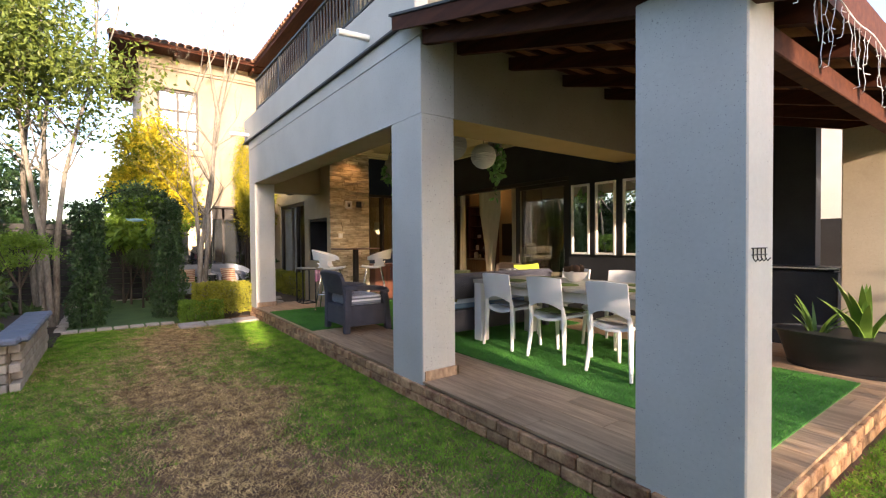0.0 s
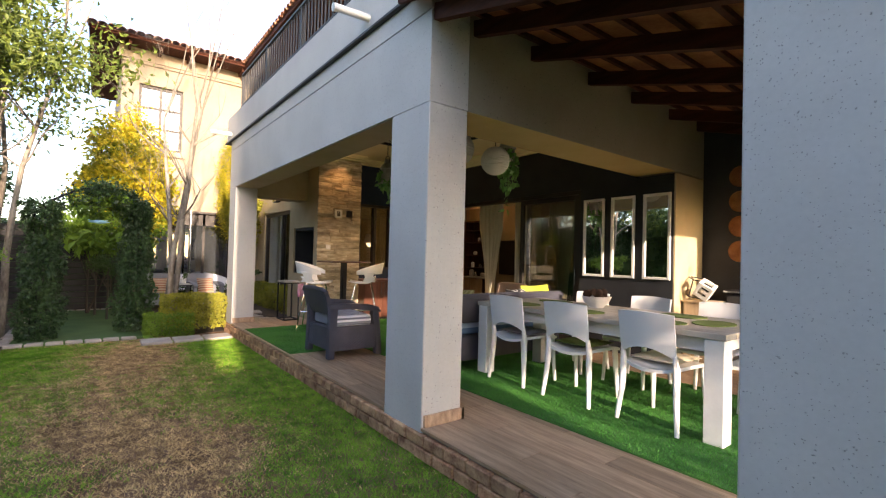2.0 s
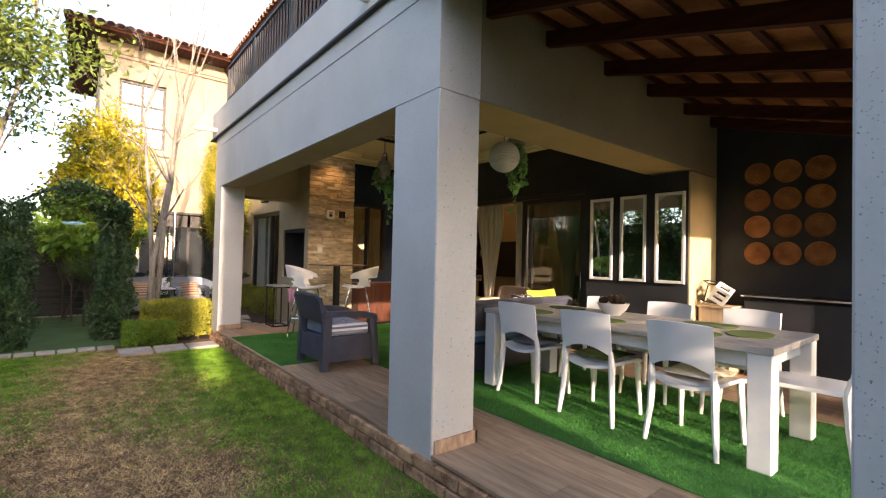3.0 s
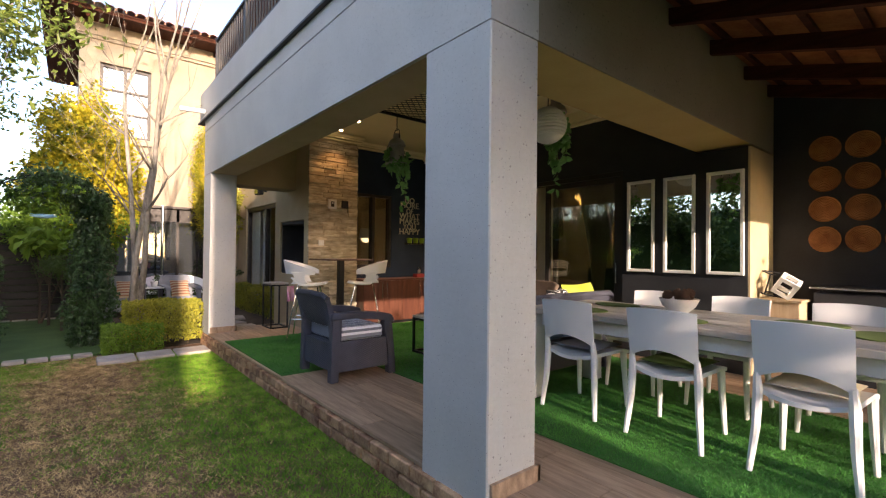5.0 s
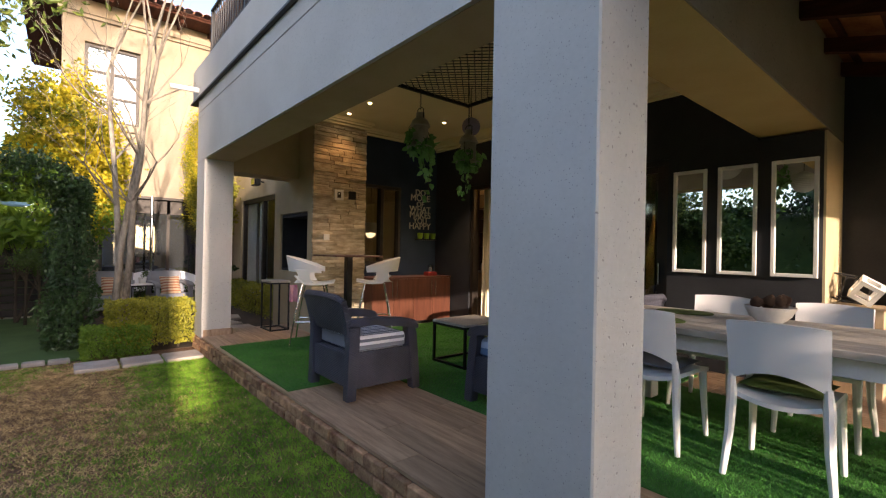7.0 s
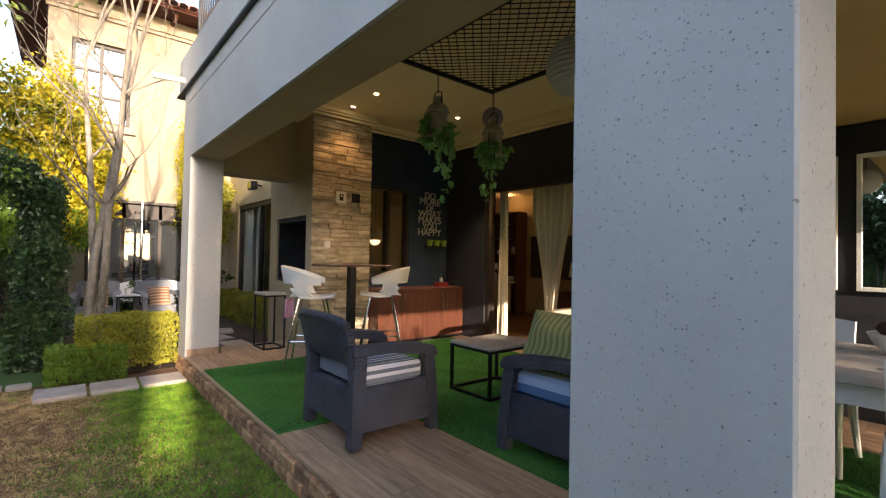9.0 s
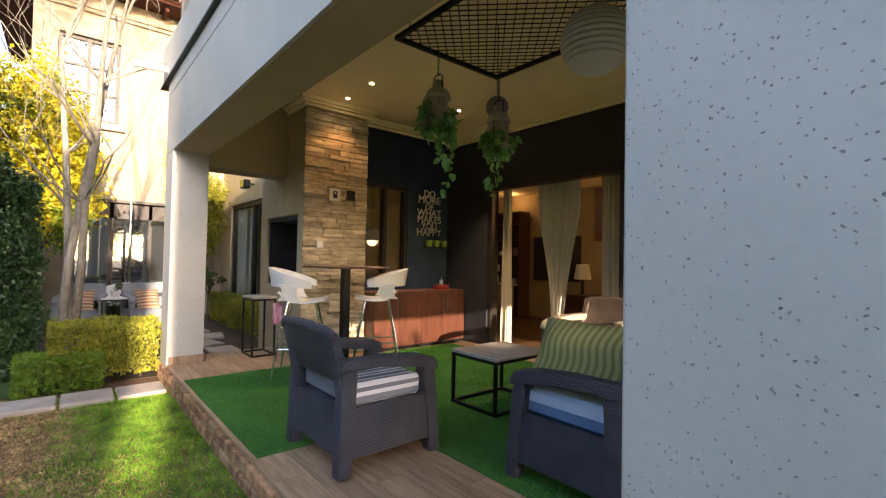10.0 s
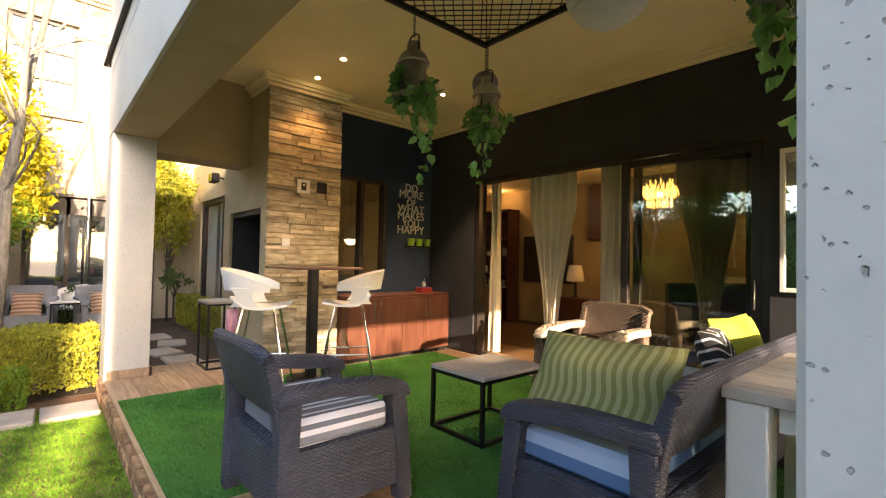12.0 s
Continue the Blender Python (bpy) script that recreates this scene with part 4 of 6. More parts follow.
door = thing("door_1", at(0, 0, 0), "dark aluminium sliding door, half open", "sliding door")
door["kind"] = "structure"
part("outer_frame", B((-6.82, -6.76, BACK + 0.03, BACK + 0.17, F, 2.62), (-3.54, -3.48, BACK + 0.03, BACK + 0.17, F, 2.62), (-6.76, -3.54, BACK + 0.03, BACK + 0.17, 2.56, 2.62), (-6.76, -3.54, BACK + 0.03, BACK + 0.17, F - 0.01, F + 0.025)), FRAME, door)
leaf_frame(door, -4.76, -3.545, F + 0.03, 2.555, BACK + 0.07, 0.075)
leaf_frame(door, -4.66, -3.60, F + 0.03, 2.555, BACK + 0.13, 0.075)
for px0, px1, py in ((-4.684, -3.621, BACK + 0.07), (-4.584, -3.676, BACK + 0.13)):
    pane = part("pane", B((px0, px1, py - 0.003, py + 0.003, F + 0.106, 2.479)), DOORGLASS, door, "tinted reflective glass pane")
    pane.visible_shadow = False
part("door_handle", B((-3.60, -3.585, BACK + 0.02, BACK + 0.044, 1.15, 1.40), bev=0.003), CHROME, door)

win = thing("window_1", at(0, 0, 0), "dark framed kitchen window in the navy wall", "window")
win["kind"] = "structure"
for b in ((4.33, 4.38, 1.24, 2.60), (5.05, 5.10, 1.24, 2.60), (4.68, 4.74, 1.29, 2.55), (4.38, 5.05, 1.24, 1.29), (4.38, 5.05, 2.55, 2.60)):
    part("frame_bar", B((-7.88, -7.76, b[0], b[1], b[2], b[3]), bev=0.003), FRAME, win)
for y0, y1 in ((4.38, 4.68), (4.74, 5.05)):
    part("pane", B((-7.83, -7.824, y0, y1, 1.29, 2.55)), DOORGLASS, win, "tinted reflective glass pane").visible_shadow = False

# ---- mirrors, discs, console, sculpture ----
for x0, x1 in ((-3.41, -3.06), (-2.95, -2.59), (-2.47, -2.10)):
    mr = thing("mirror", at((x0 + x1) / 2, BACK, 1.88), "tall mirror in a distressed white wooden frame on the dark wall", "mirror", "mirrors on the back wall")
    w, h, b = (x1 - x0) / 2, 0.57, 0.035
    for q in ((-w, -w + b, -h, h), (w - b, w, -h, h), (-w + b, w - b, -h, -h + b), (-w + b, w - b, h - b, h)):
        part("frame_bar", B((q[0], q[1], -0.032, -0.002, q[2], q[3]), bev=0.004), WHITE, mr)
    part("mirror_glass", B((-w + b, w - b, -0.012, -0.004, -h + b, h - b)), MIRROR, mr, "silvered mirror glass")
for i in range(3):
    for j in range(4):
        bm = bmesh.new()
        prof = [(0.02, 0.03)]
        for k in range(1, 9):
            prof += [(0.016 * k - 0.003, 0.022 - 0.0012 * k), (0.016 * k + 0.004, 0.028 - 0.0012 * k)]
        lathe(bm, [(0.135, 0.002)] + [(0.14, 0.022)] + prof[::-1], 24)
        single("woven_disc", bm, BASKET, at(-1.58 + 0.305 * i, 6.688, 2.69 - 0.327 * j, 90, 0, 0), "round orange-brown woven basket hung on the dark wall", "wall basket", "woven discs on the wall")
con = thing("console", at(-0.85, 6.50, F), "long black console cabinet along the dark wall", "cabinet")
part("body", B((-0.76, 0.76, -0.15, 0.18, 0, 0.90), bev=0.004), CHARCOAL, con)
part("top", B((-0.79, 0.79, -0.18, 0.185, 0.93, 0.96), bev=0.004), BLACKSTEEL, con)
part("edge", B((-0.79, 0.79, -0.186, -0.181, 0.935, 0.955)), CHROME, con)
part("riser", B((-0.72, 0.72, -0.10, 0.16, 0.90, 0.93)), CHARCOAL, con)
crate = thing("wooden_stand", at(-1.84, 6.24, F), "pale wooden box stand beside the wall", "stand")
for q in ((-0.17, 0.17, -0.17, -0.15), (-0.17, 0.17, 0.15, 0.17), (-0.17, -0.15, -0.149, 0.149), (0.15, 0.17, -0.149, 0.149)):
    part("side_board", B((*q, 0, 0.79), bev=0.003), PALEWOOD, crate)
part("top", B((-0.19, 0.19, -0.19, 0.19, 0.791, 0.815), bev=0.003), PALEWOOD, crate)


def open_cube(name, m, s, bar, mat, label):
    c = thing(name, m, label, "sculpture")
    h, b = s / 2, bar
    for i in range(3):
        for p in (-1, 1):
            for q in (-1, 1):
                lo, hi = [0, 0, 0], [0, 0, 0]
                lo[i], hi[i] = -h + (b if i else 0), h - (b if i else 0)
                j, k = [a for a in range(3) if a != i]
                lo[j], hi[j] = sorted((p * h, p * (h - b)))
                lo[k], hi[k] = sorted((q * h, q * (h - b)))
                if i == 1:
                    lo[1], hi[1] = -h + b, h - b
                part("bar", B((lo[0], hi[0], lo[1], hi[1], lo[2], hi[2])), mat, c)
    return c


open_cube("cube_sculpture", at(-1.80, 6.18, 1.205, 20, 32, 15), 0.185, 0.036, WHITE, "white open cube sculpture balanced on a wooden stand")
open_cube("wire_cube", at(-1.95, 6.33, 1.215, 10, 10, 40), 0.24, 0.012, BLACKSTEEL, "black wire cube sculpture on a wooden stand")

# ---- barbecue details ----
grill = thing("grill_tools", at(-7.95, 3.62, 1.161), "small steel pots on the barbecue shelf", "cookware")
for k, (gx, gh) in enumerate(((-0.12, 0.09), (0.0, 0.06), (0.11, 0.12))):
    part("pot", lathe(bmesh.new(), [(0.045, 0), (0.05, gh), (0.04, gh), (0.035, 0.01)], 14, gx, 0.03 * (k % 2)), CHROME, grill)
for y, z, mat, w, label in ((3.73, 2.32, WHITE, 0.075, "white house plate with a dark mark on the stone"), (3.96, 2.33, BLACKSTEEL, 0.06, "black wall light on the stone"), (3.54, 1.67, WHITE, 0.045, "white switch plate on the stone")):
    p = thing("wall_plate", at(-7.455, y, z), label, "wall plate", "plates on the stone")
    part("plate", B((0, 0.02, -w, w, -w * 1.05, w * 1.05), bev=0.003), mat, p)
    if w == 0.075:
        part("bar", B((0.0202, 0.023, -0.03, 0.03, -0.045, 0.045), bev=0.001), FRAME, p, "dark bar")
        part("inlay", B((0.0232, 0.025, -0.012, 0.012, 0.008, 0.028)), WHITE, p)
    elif w == 0.045:
        part("rocker", B((0.0202, 0.026, -0.015, 0.015, -0.025, 0.025), bev=0.002), PLASTIC, p)
rack = thing("hook_rack", at(0.58, 2.12, 1.50), "black wire hook rack on the pillar", "hook rack")
for z in (0.0, -0.03):
    part("wire", tube(bmesh.new(), [(0.004, -0.085, z), (0.004, 0.09, z)], 0.003, 6), BLACKSTEEL, rack)
for k in range(4):
    y = -0.07 + 0.047 * k
    part("hook", tube(bmesh.new(), [(0.004, y, 0.0), (0.004, y, -0.045), (0.014, y, -0.06), (0.025, y, -0.045)], 0.003, 6), BLACKSTEEL, rack)

# ---- hanging frame, lanterns with plants, globes, downlights ----
mf = thing("hanging_frame", at(-3.9, 3.385, 3.10), "black steel mesh frame hung below the ceiling", "hanging frame")
mx, my = 0.90, 0.535
for q in ((-mx, mx, -my, -my + 0.03), (-mx, mx, my - 0.03, my), (-mx, -mx + 0.03, -my + 0.03, my - 0.03), (mx - 0.03, mx, -my + 0.03, my - 0.03)):
    part("frame_bar", B((*q, -0.015, 0.015)), BLACKSTEEL, mf)
bm = bmesh.new()
k = -(mx + my)
while k < mx + my:
    for s in (-1, 1):
        a, b = max(-mx, k - my), min(mx, k + my)
        if b - a > 0.02:
            tube(bm, [(a, s * (a - k), 0.004 * s), (b, s * (b - k), 0.004 * s)], 0.0045, 4, False)
    k += 0.085
part("mesh", bm, BLACKSTEEL, mf, "expanded black steel mesh")
for a in (-1, 1):
    for b in (-1, 1):
        part("hanger", tube(bmesh.new(), [(a * 0.82, b * 0.46, 0.015), (a * 0.82, b * 0.46, 0.42)], 0.004, 6), BLACKSTEEL, mf)


def chain(bm, z0, z1):
    n = max(2, int((z1 - z0) / 0.028))
    for i in range(n):
        z = z0 + (z1 - z0) * (i + 0.5) / n
        pts = [(0.009 * math.cos(t) * (i % 2), 0.009 * math.cos(t) * (1 - i % 2), z + 0.019 * math.sin(t)) for t in (2 * math.pi * q / 8 for q in range(9))]
        tube(bm, pts, 0.0028, 4, False)
    return bm


def plant_lantern(name, x, y, top, vines, seed, label):
    """A tin lantern on a chain with trailing pothos; top: the top of its handle."""
    r = np.random.default_rng(seed)
    k = 0.82
    t = thing(name, at(x, y, top) @ Matrix.Scale(k, 4), label, "hanging planter", "hanging lanterns with plants")
    part("chain", chain(bmesh.new(), -0.01, (3.085 - top) / k), BLACKSTEEL, t)
    part("handle", tube(bmesh.new(), [(-0.06, 0, -0.15), (-0.06, 0, -0.02), (-0.03, 0, 0.0), (0.03, 0, 0.0), (0.06, 0, -0.02), (0.06, 0, -0.15)], 0.006, 6), BLACKSTEEL, t)
    part("cap", lathe(bmesh.new(), [(0.05, -0.06), (0.055, -0.12), (0.10, -0.16), (0.125, -0.22), (0.118, -0.23), (0.05, -0.17)], 20), ZINC, t)
    part("body", lathe(bmesh.new(), [(0.105, -0.45), (0.10, -0.231)], 18), ZINC, t)
    part("rim", lathe(bmesh.new(), [(0.15, -0.47), (0.16, -0.485), (0.105, -0.45), (0.10, -0.46)], 20), ZINC, t)
    stems, pts = bmesh.new(), []
    for v in range(vines):
        a = r.uniform(0, 2 * math.pi)
        ln = r.uniform(0.15, 0.5) if v else 0.75
        p, path = np.array([0.10 * math.cos(a), 0.10 * math.sin(a), -0.24 + r.uniform(-0.15, 0.08)]), []
        for q in range(9):
            path.append(tuple(p))
            out = 0.016 * (1 - q / 4)
            p = p + np.array([out * math.cos(a) + r.normal(0, 0.012), out * math.sin(a) + r.normal(0, 0.012), -ln / 9])
            if q:
                for w in range(2):
                    pts.append(p + r.normal(0, 0.014, 3))
        tube(stems, path, 0.003, 4, False)
    part("stems", stems, TWIG, t)
    part("foliage", leaf_cloud(np.array(pts), 0.085, 0.070, 0.8, 0.25, 0.15, True), L_POTHOS, t, "heart-shaped pothos leaves")
    return t


plant_lantern("plant_lantern", -4.75, 3.22, 2.92, 11, 3, "tin lantern planter with trailing green pothos")
plant_lantern("plant_lantern", -4.66, 3.80, 2.84, 10, 5, "tin lantern planter with trailing green pothos")
plant_lantern("plant_lantern", -2.95, 3.75, 2.98, 12, 9, "tin lantern planter with long trailing pothos")


def globe(x, y, z, r, mat, label):
    g = thing("paper_globe", at(x, y, z), label, "paper lantern", "paper globes")
    bm = bmesh.new()
    n = 36
    prof = []
    for i in range(n + 1):
        a = -math.pi / 2 * 0.96 + math.pi * 0.96 * i / n
        prof.append((r * math.cos(a) * (1 + 0.022 * math.cos(i * math.pi)), r * math.sin(a)))
    lathe(bm, prof, 28)
    part("shade", bm, mat, g)
    part("cord", tube(bmesh.new(), [(0, 0, r * 0.9), (0, 0, 3.52 - z)], 0.004, 6), BLACKSTEEL, g)


globe(-3.62, 3.55, 2.88, 0.21, PAPER, "pleated white paper globe hung from the ceiling")
globe(-2.72, 3.34, 2.56, 0.15, PAPER, "pleated white paper globe hung near the beam")
globe(-5.15, 4.30, 3.02, 0.11, PURPLE, "small lilac paper globe hung from the ceiling")
for sx, sy in ((-6.57, 3.72), (-7.20, 3.75), (-6.59, 5.08)):
    d = thing("downlight", at(sx, sy, 3.52), "small round recessed ceiling spotlight, lit", "ceiling light", "recessed spotlights")
    part("trim_ring", lathe(bmesh.new(), [(0.036, -0.008), (0.04, -0.001), (0.022, -0.001), (0.022, -0.006)], 20), CHROME, d)
    part("lens", lathe(bmesh.new(), [(0.020, -0.013), (0.024, -0.009)], 16), BULB, d)


def twig_lights(name, pts, label, drop=0.0):
    """Bare cable with short side sprigs, as of unlit fairy lights."""
    t = thing(name, at(0, 0, 0), label, "string lights")
    bm, r = bmesh.new(), random.Random(len(pts))
    tube(bm, pts, 0.004, 5, False)
    for a, b in zip(pts, pts[1:]):
        for k in range(3):
            f = (k + 0.5) / 3
            p = Vector(a).lerp(Vector(b), f)
            q = p + Vector((r.uniform(-0.05, 0.05), r.uniform(-0.05, 0.05), -r.uniform(0.02, 0.09)))
            tube(bm, [p, q], 0.003, 4, False)
    part("cable", bm, TWIG, t)


twig_lights("fairy_lights", [(-7.7 + 0.3 * k, 2.40, 3.02 - 0.12 * math.sin(k * 1.1)) for k in range(13)], "brown cable of unlit fairy lights along the beam")
icicle = thing("icicle_lights", at(0, 0, 0), "white icicle string lights hung from the eave", "string lights")
bm = tube(bmesh.new(), [(0.765, 2.0 + 0.11 * k, 2.68 - 0.012 * math.sin(k)) for k in range(41)], 0.003, 5, False)
part("cable", bm, WIRE, icicle)
r = random.Random(4)
for k in range(40):
    y = 2.05 + 0.11 * k
    ln = (0.18, 0.30, 0.40, 0.25, 0.36)[k % 5]
    pts, p = [], Vector((0.765, y, 2.67))
    bm = bmesh.new()
    for q in range(8):
        pts.append(tuple(p))
        if q and q % 2:
            tube(bm, [p, p + Vector((r.uniform(-0.03, 0.03), r.choice((-1, 1)) * 0.03, -0.012)) * 0.7], 0.0020, 4)
        p = p + Vector((r.uniform(-0.008, 0.008), r.uniform(-0.012, 0.012), -ln / 8))
    tube(bm, pts, 0.0017, 4, False)
    part("strand", bm, WIRE, icicle)

# ---- tub with plants ----
tub = thing("planter_tub", at(0.20, 5.52, F), "large black oval tub holding potted plants", "planter")
part("rim", lathe(bmesh.new(), [(0.472, 0.335), (0.498, 0.338), (0.502, 0.362), (0.470, 0.366), (0.462, 0.35)], 36, 0, 0, 1.30, 0.72), TUB, tub, "rolled black rim")
part("base_ring", lathe(bmesh.new(), [(0.37, 0.0), (0.392, 0.0), (0.398, 0.03), (0.38, 0.035)], 36, 0, 0, 1.30, 0.72), TUB, tub)
part("tub_body", lathe(bmesh.new(), [(0.36, 0.003), (0.39, 0.02), (0.468, 0.34), (0.455, 0.345), (0.38, 0.03), (0.05, 0.025)], 36, 0, 0, 1.30, 0.72), TUB, tub)


def strap_plant(x, y, z, blades, ln, wd, seed, label):
    r = random.Random(seed)
    p = thing("potted_plant", at(x, y, z), label, "potted plant", "plants in the tub")
    part("pot", lathe(bmesh.new(), [(0.085, 0), (0.12, 0.20), (0.13, 0.20), (0.13, 0.23), (0.115, 0.23), (0.10, 0.15), (0.02, 0.14)], 20), TERRACOTTA, p)
    for k in range(blades):
        a, lean, h = r.uniform(0, 6.28), r.uniform(0.15, 0.75), ln * r.uniform(0.6, 1.1)
        def blade(u, v, a=a, lean=lean, h=h):
            out = 0.03 + lean * h * u * u
            w = wd * (1 - u ** 3) * (v - 0.5)
            return out * math.cos(a) - w * math.sin(a), out * math.sin(a) + w * math.cos(a), 0.16 + h * u * (1 - 0.25 * lean * u)
        part("leaf", sheet(bmesh.new(), blade, 8, 2, 0.006), L_ALOE, p)


strap_plant(-0.06, 5.48, F + 0.03, 15, 0.55, 0.038, 2, "green strap-leaved plant in a terracotta pot")
strap_plant(0.30, 5.50, F + 0.03, 11, 0.74, 0.10, 6, "broad-leaved green succulent in a terracotta pot")
ballp = single("ball", lathe(bmesh.new(), [(0.10 * math.sin(math.pi * (i + 0.3) / 12.6), 0.10 - 0.10 * math.cos(math.pi * (i + 0.3) / 12.6)) for i in range(13)], 20), BLUE, at(-0.28, 6.12, F), "blue plastic ball beside the tub", "ball")

# ---- living room ----
def curtain(x, width, tie, label):
    c = thing("curtain", at(x, 6.20, F), label, "curtain", "sheer curtains")
    def cloth(u, v):
        z = 2.42 * (1 - v) + 0.02
        w = width
        if tie:
            d = abs(z - tie) / (1.5 if z > tie else 0.5)
            w = width * (0.22 + 0.78 * min(1, d) ** 1.3)
        return (u - 0.5) * w, 0.03 * math.sin(u * 34) + 0.015 * math.sin(u * 11 + 3 * v), z
    part("cloth", sheet(bmesh.new(), cloth, 60, 18, 0.004), LINEN, c)
    if tie:
        part("tie_back", lathe(bmesh.new(), [(0.07, tie - 0.03), (0.085, tie), (0.07, tie + 0.03)], 14), WHITE, c)


curtain(-6.70, 0.17, 0.0, "cream sheer curtain beside the open door")
curtain(-5.78, 0.68, 0.42, "cream sheer curtain tied in the middle")
curtain(-4.96, 0.34, 0.0, "cream sheer curtain beside the door frame")
curtain(-4.02, 0.60, 0.60, "cream sheer curtain tied behind the glass")

ch = thing("chandelier", at(-5.23, 8.0, 2.55), "glowing crystal chandelier in the living room", "chandelier")
part("stem", tube(bmesh.new(), [(0, 0, 0.1), (0, 0, 0.5)], 0.01, 8), CHROME, ch)
bm = bmesh.new()
for k in range(150):
    a, q = k * 2.399, (k % 6) / 6
    rr = 0.33 * (1 - 0.6 * q) * (0.9 + 0.1 * math.cos(k))
    top = 0.12 - 0.30 * q * (0.4 + 0.6 * (k % 3) / 2)
    lathe(bm, [(0.004, top - 0.10), (0.012, top - 0.05), (0.004, top)], 5, rr * math.cos(a), rr * math.sin(a))
part("crystals", bm, SPARK, ch, "warm glowing crystal drops")
pend = thing("pendant_lamp", at(-9.6, 5.6, 1.95), "white drum pendant lamp, lit", "pendant lamp")
part("shade", lathe(bmesh.new(), [(0.16, -0.10), (0.13, 0.12), (0.12, 0.12), (0.15, -0.10)], 24), WHITE, pend)
part("bulb", lathe(bmesh.new(), [(0.03, -0.10), (0.05, -0.06), (0.02, 0.0)], 12), BULB, pend)
part("cord", tube(bmesh.new(), [(0, 0, 0.12), (0, 0, 1.1)], 0.004, 5), BLACKSTEEL, pend)
fl = thing("table_lamp", at(-7.16, 8.95, F + 0.62), "table lamp with a pale shade", "lamp")
part("base", lathe(bmesh.new(), [(0.08, 0), (0.03, 0.03), (0.025, 0.30)], 14), FRAME, fl)
part("shade", lathe(bmesh.new(), [(0.17, 0.30), (0.12, 0.60), (0.115, 0.60), (0.165, 0.30)], 22), WHITE, fl)
sb = thing("room_sideboard", at(-7.1, 8.98, F), "dark wooden sideboard in the living room", "cabinet")
part("body", B((-0.42, 0.55, -0.22, 0.22, 0.08, 0.62), bev=0.006), DARKTOP, sb)
part("foot", B((-0.38, 0.5, -0.18, 0.18, 0, 0.08)), BLACKSTEEL, sb)
tv = thing("wall_picture", at(-8.02, 9.29, 1.575), "dark framed picture on the living room wall", "picture")
part("frame", B((-0.60, 0.60, -0.04, 0.0, -0.48, 0.48), bev=0.006), FRAME, tv)
tv2 = thing("wall_picture", at(-6.95, 9.29, 2.5), "tall dark wooden panel on the living room wall", "picture")
part("frame", B((-0.13, 0.13, -0.05, 0.0, -0.55, 0.50), bev=0.006), DARKTOP, tv2)
bs = thing("kitchen_shelves", at(-9.27, 9.06, F), "dark kitchen shelving over a pale counter below a warm spotlight", "shelving")
part("back_board", B((-0.52, 0.52, 0.16, 0.2, 0, 2.38)), DARKTOP, bs)
for z in (0.98, 1.36, 1.74, 2.10, 2.36):
    part("shelf", B((-0.48, 0.48, -0.12, 0.159, z, z + 0.025)), DARKTOP, bs)
for x in (-0.52, 0.48):
    part("upright", B((x, x + 0.04, -0.16, 0.16, 0, 2.38)), DARKTOP, bs)
part("counter", B((-0.479, 0.479, -0.34, 0.159, 0.70, 0.74), bev=0.006), GREYWOOD, bs, "pale counter top")
part("lower_door", B((-0.479, -0.004, -0.30, -0.28, 0.06, 0.69), bev=0.004), PALEWOOD, bs)
part("lower_door", B((0.004, 0.479, -0.30, -0.28, 0.06, 0.69), bev=0.004), PALEWOOD, bs)
for k, (jx, jz, jr, jh) in enumerate(((-0.3, 0.74, 0.07, 0.20), (-0.1, 0.74, 0.05, 0.14), (0.22, 0.74, 0.09, 0.12), (-0.25, 1.005, 0.05, 0.16), (0.1, 1.005, 0.06, 0.12), (0.3, 1.385, 0.05, 0.18), (-0.15, 1.385, 0.06, 0.10), (0.05, 1.765, 0.07, 0.15))):
    single("jar", lathe(bmesh.new(), [(jr * 0.8, 0), (jr, jh * 0.2), (jr, jh * 0.8), (jr * 0.6, jh), (jr * 0.5, jh)], 14), (CERAMIC, CHROME, GREYWOOD)[k % 3], at(-9.27 + jx, 9.06 - 0.02, F + jz + 0.001), "small pale jar on the kitchen shelving", "jar", "jars on the kitchen shelving")
lamp("niche_lamp", -9.05, 8.95, 2.98, 0.8, (1.0, 0.55, 0.2), 0.03)
stair = thing("stair_rail", at(-4.3, 9.0, 0), "pale stair balustrade in the living room", "stair rail")
part("handrail", tube(bmesh.new(), [(-0.6, 0, 2.75), (1.3, 0, 2.0)], 0.03, 8), WHITE, stair)
for k in range(9):
    x = -0.5 + 0.21 * k
    part("baluster", tube(bmesh.new(), [(x, 0, 1.6 - 0.395 * (x + 0.6)), (x, 0, 2.73 - 0.395 * (x + 0.6))], 0.014, 6), WHITE, stair)
part("string", B((-0.7, 1.4, -0.02, 0.02, 1.0, 1.35)), WHITE, stair)
for rx, ryy in ((-4.5, 7.2), (-3.7, 7.3), (-4.1, 7.8)):
    rc = thing("room_chair", at(rx, ryy, F, 0, 0, 30 * rx), "dark high-backed living room chair", "chair", "living room chairs")
    part("seat", B((-0.23, 0.23, -0.23, 0.23, 0.40, 0.48), bev=0.02), CHARCOAL, rc)
    part("backrest", B((-0.23, 0.23, -0.24, -0.19, 0.48, 1.05), bev=0.02), CHARCOAL, rc)
    for a in (-1, 1):
        for b in (-1, 1):
            part("leg", B((a * 0.2 - 0.02, a * 0.2 + 0.02, b * 0.2 - 0.02, b * 0.2 + 0.02, 0, 0.40)), DARKTOP, rc)


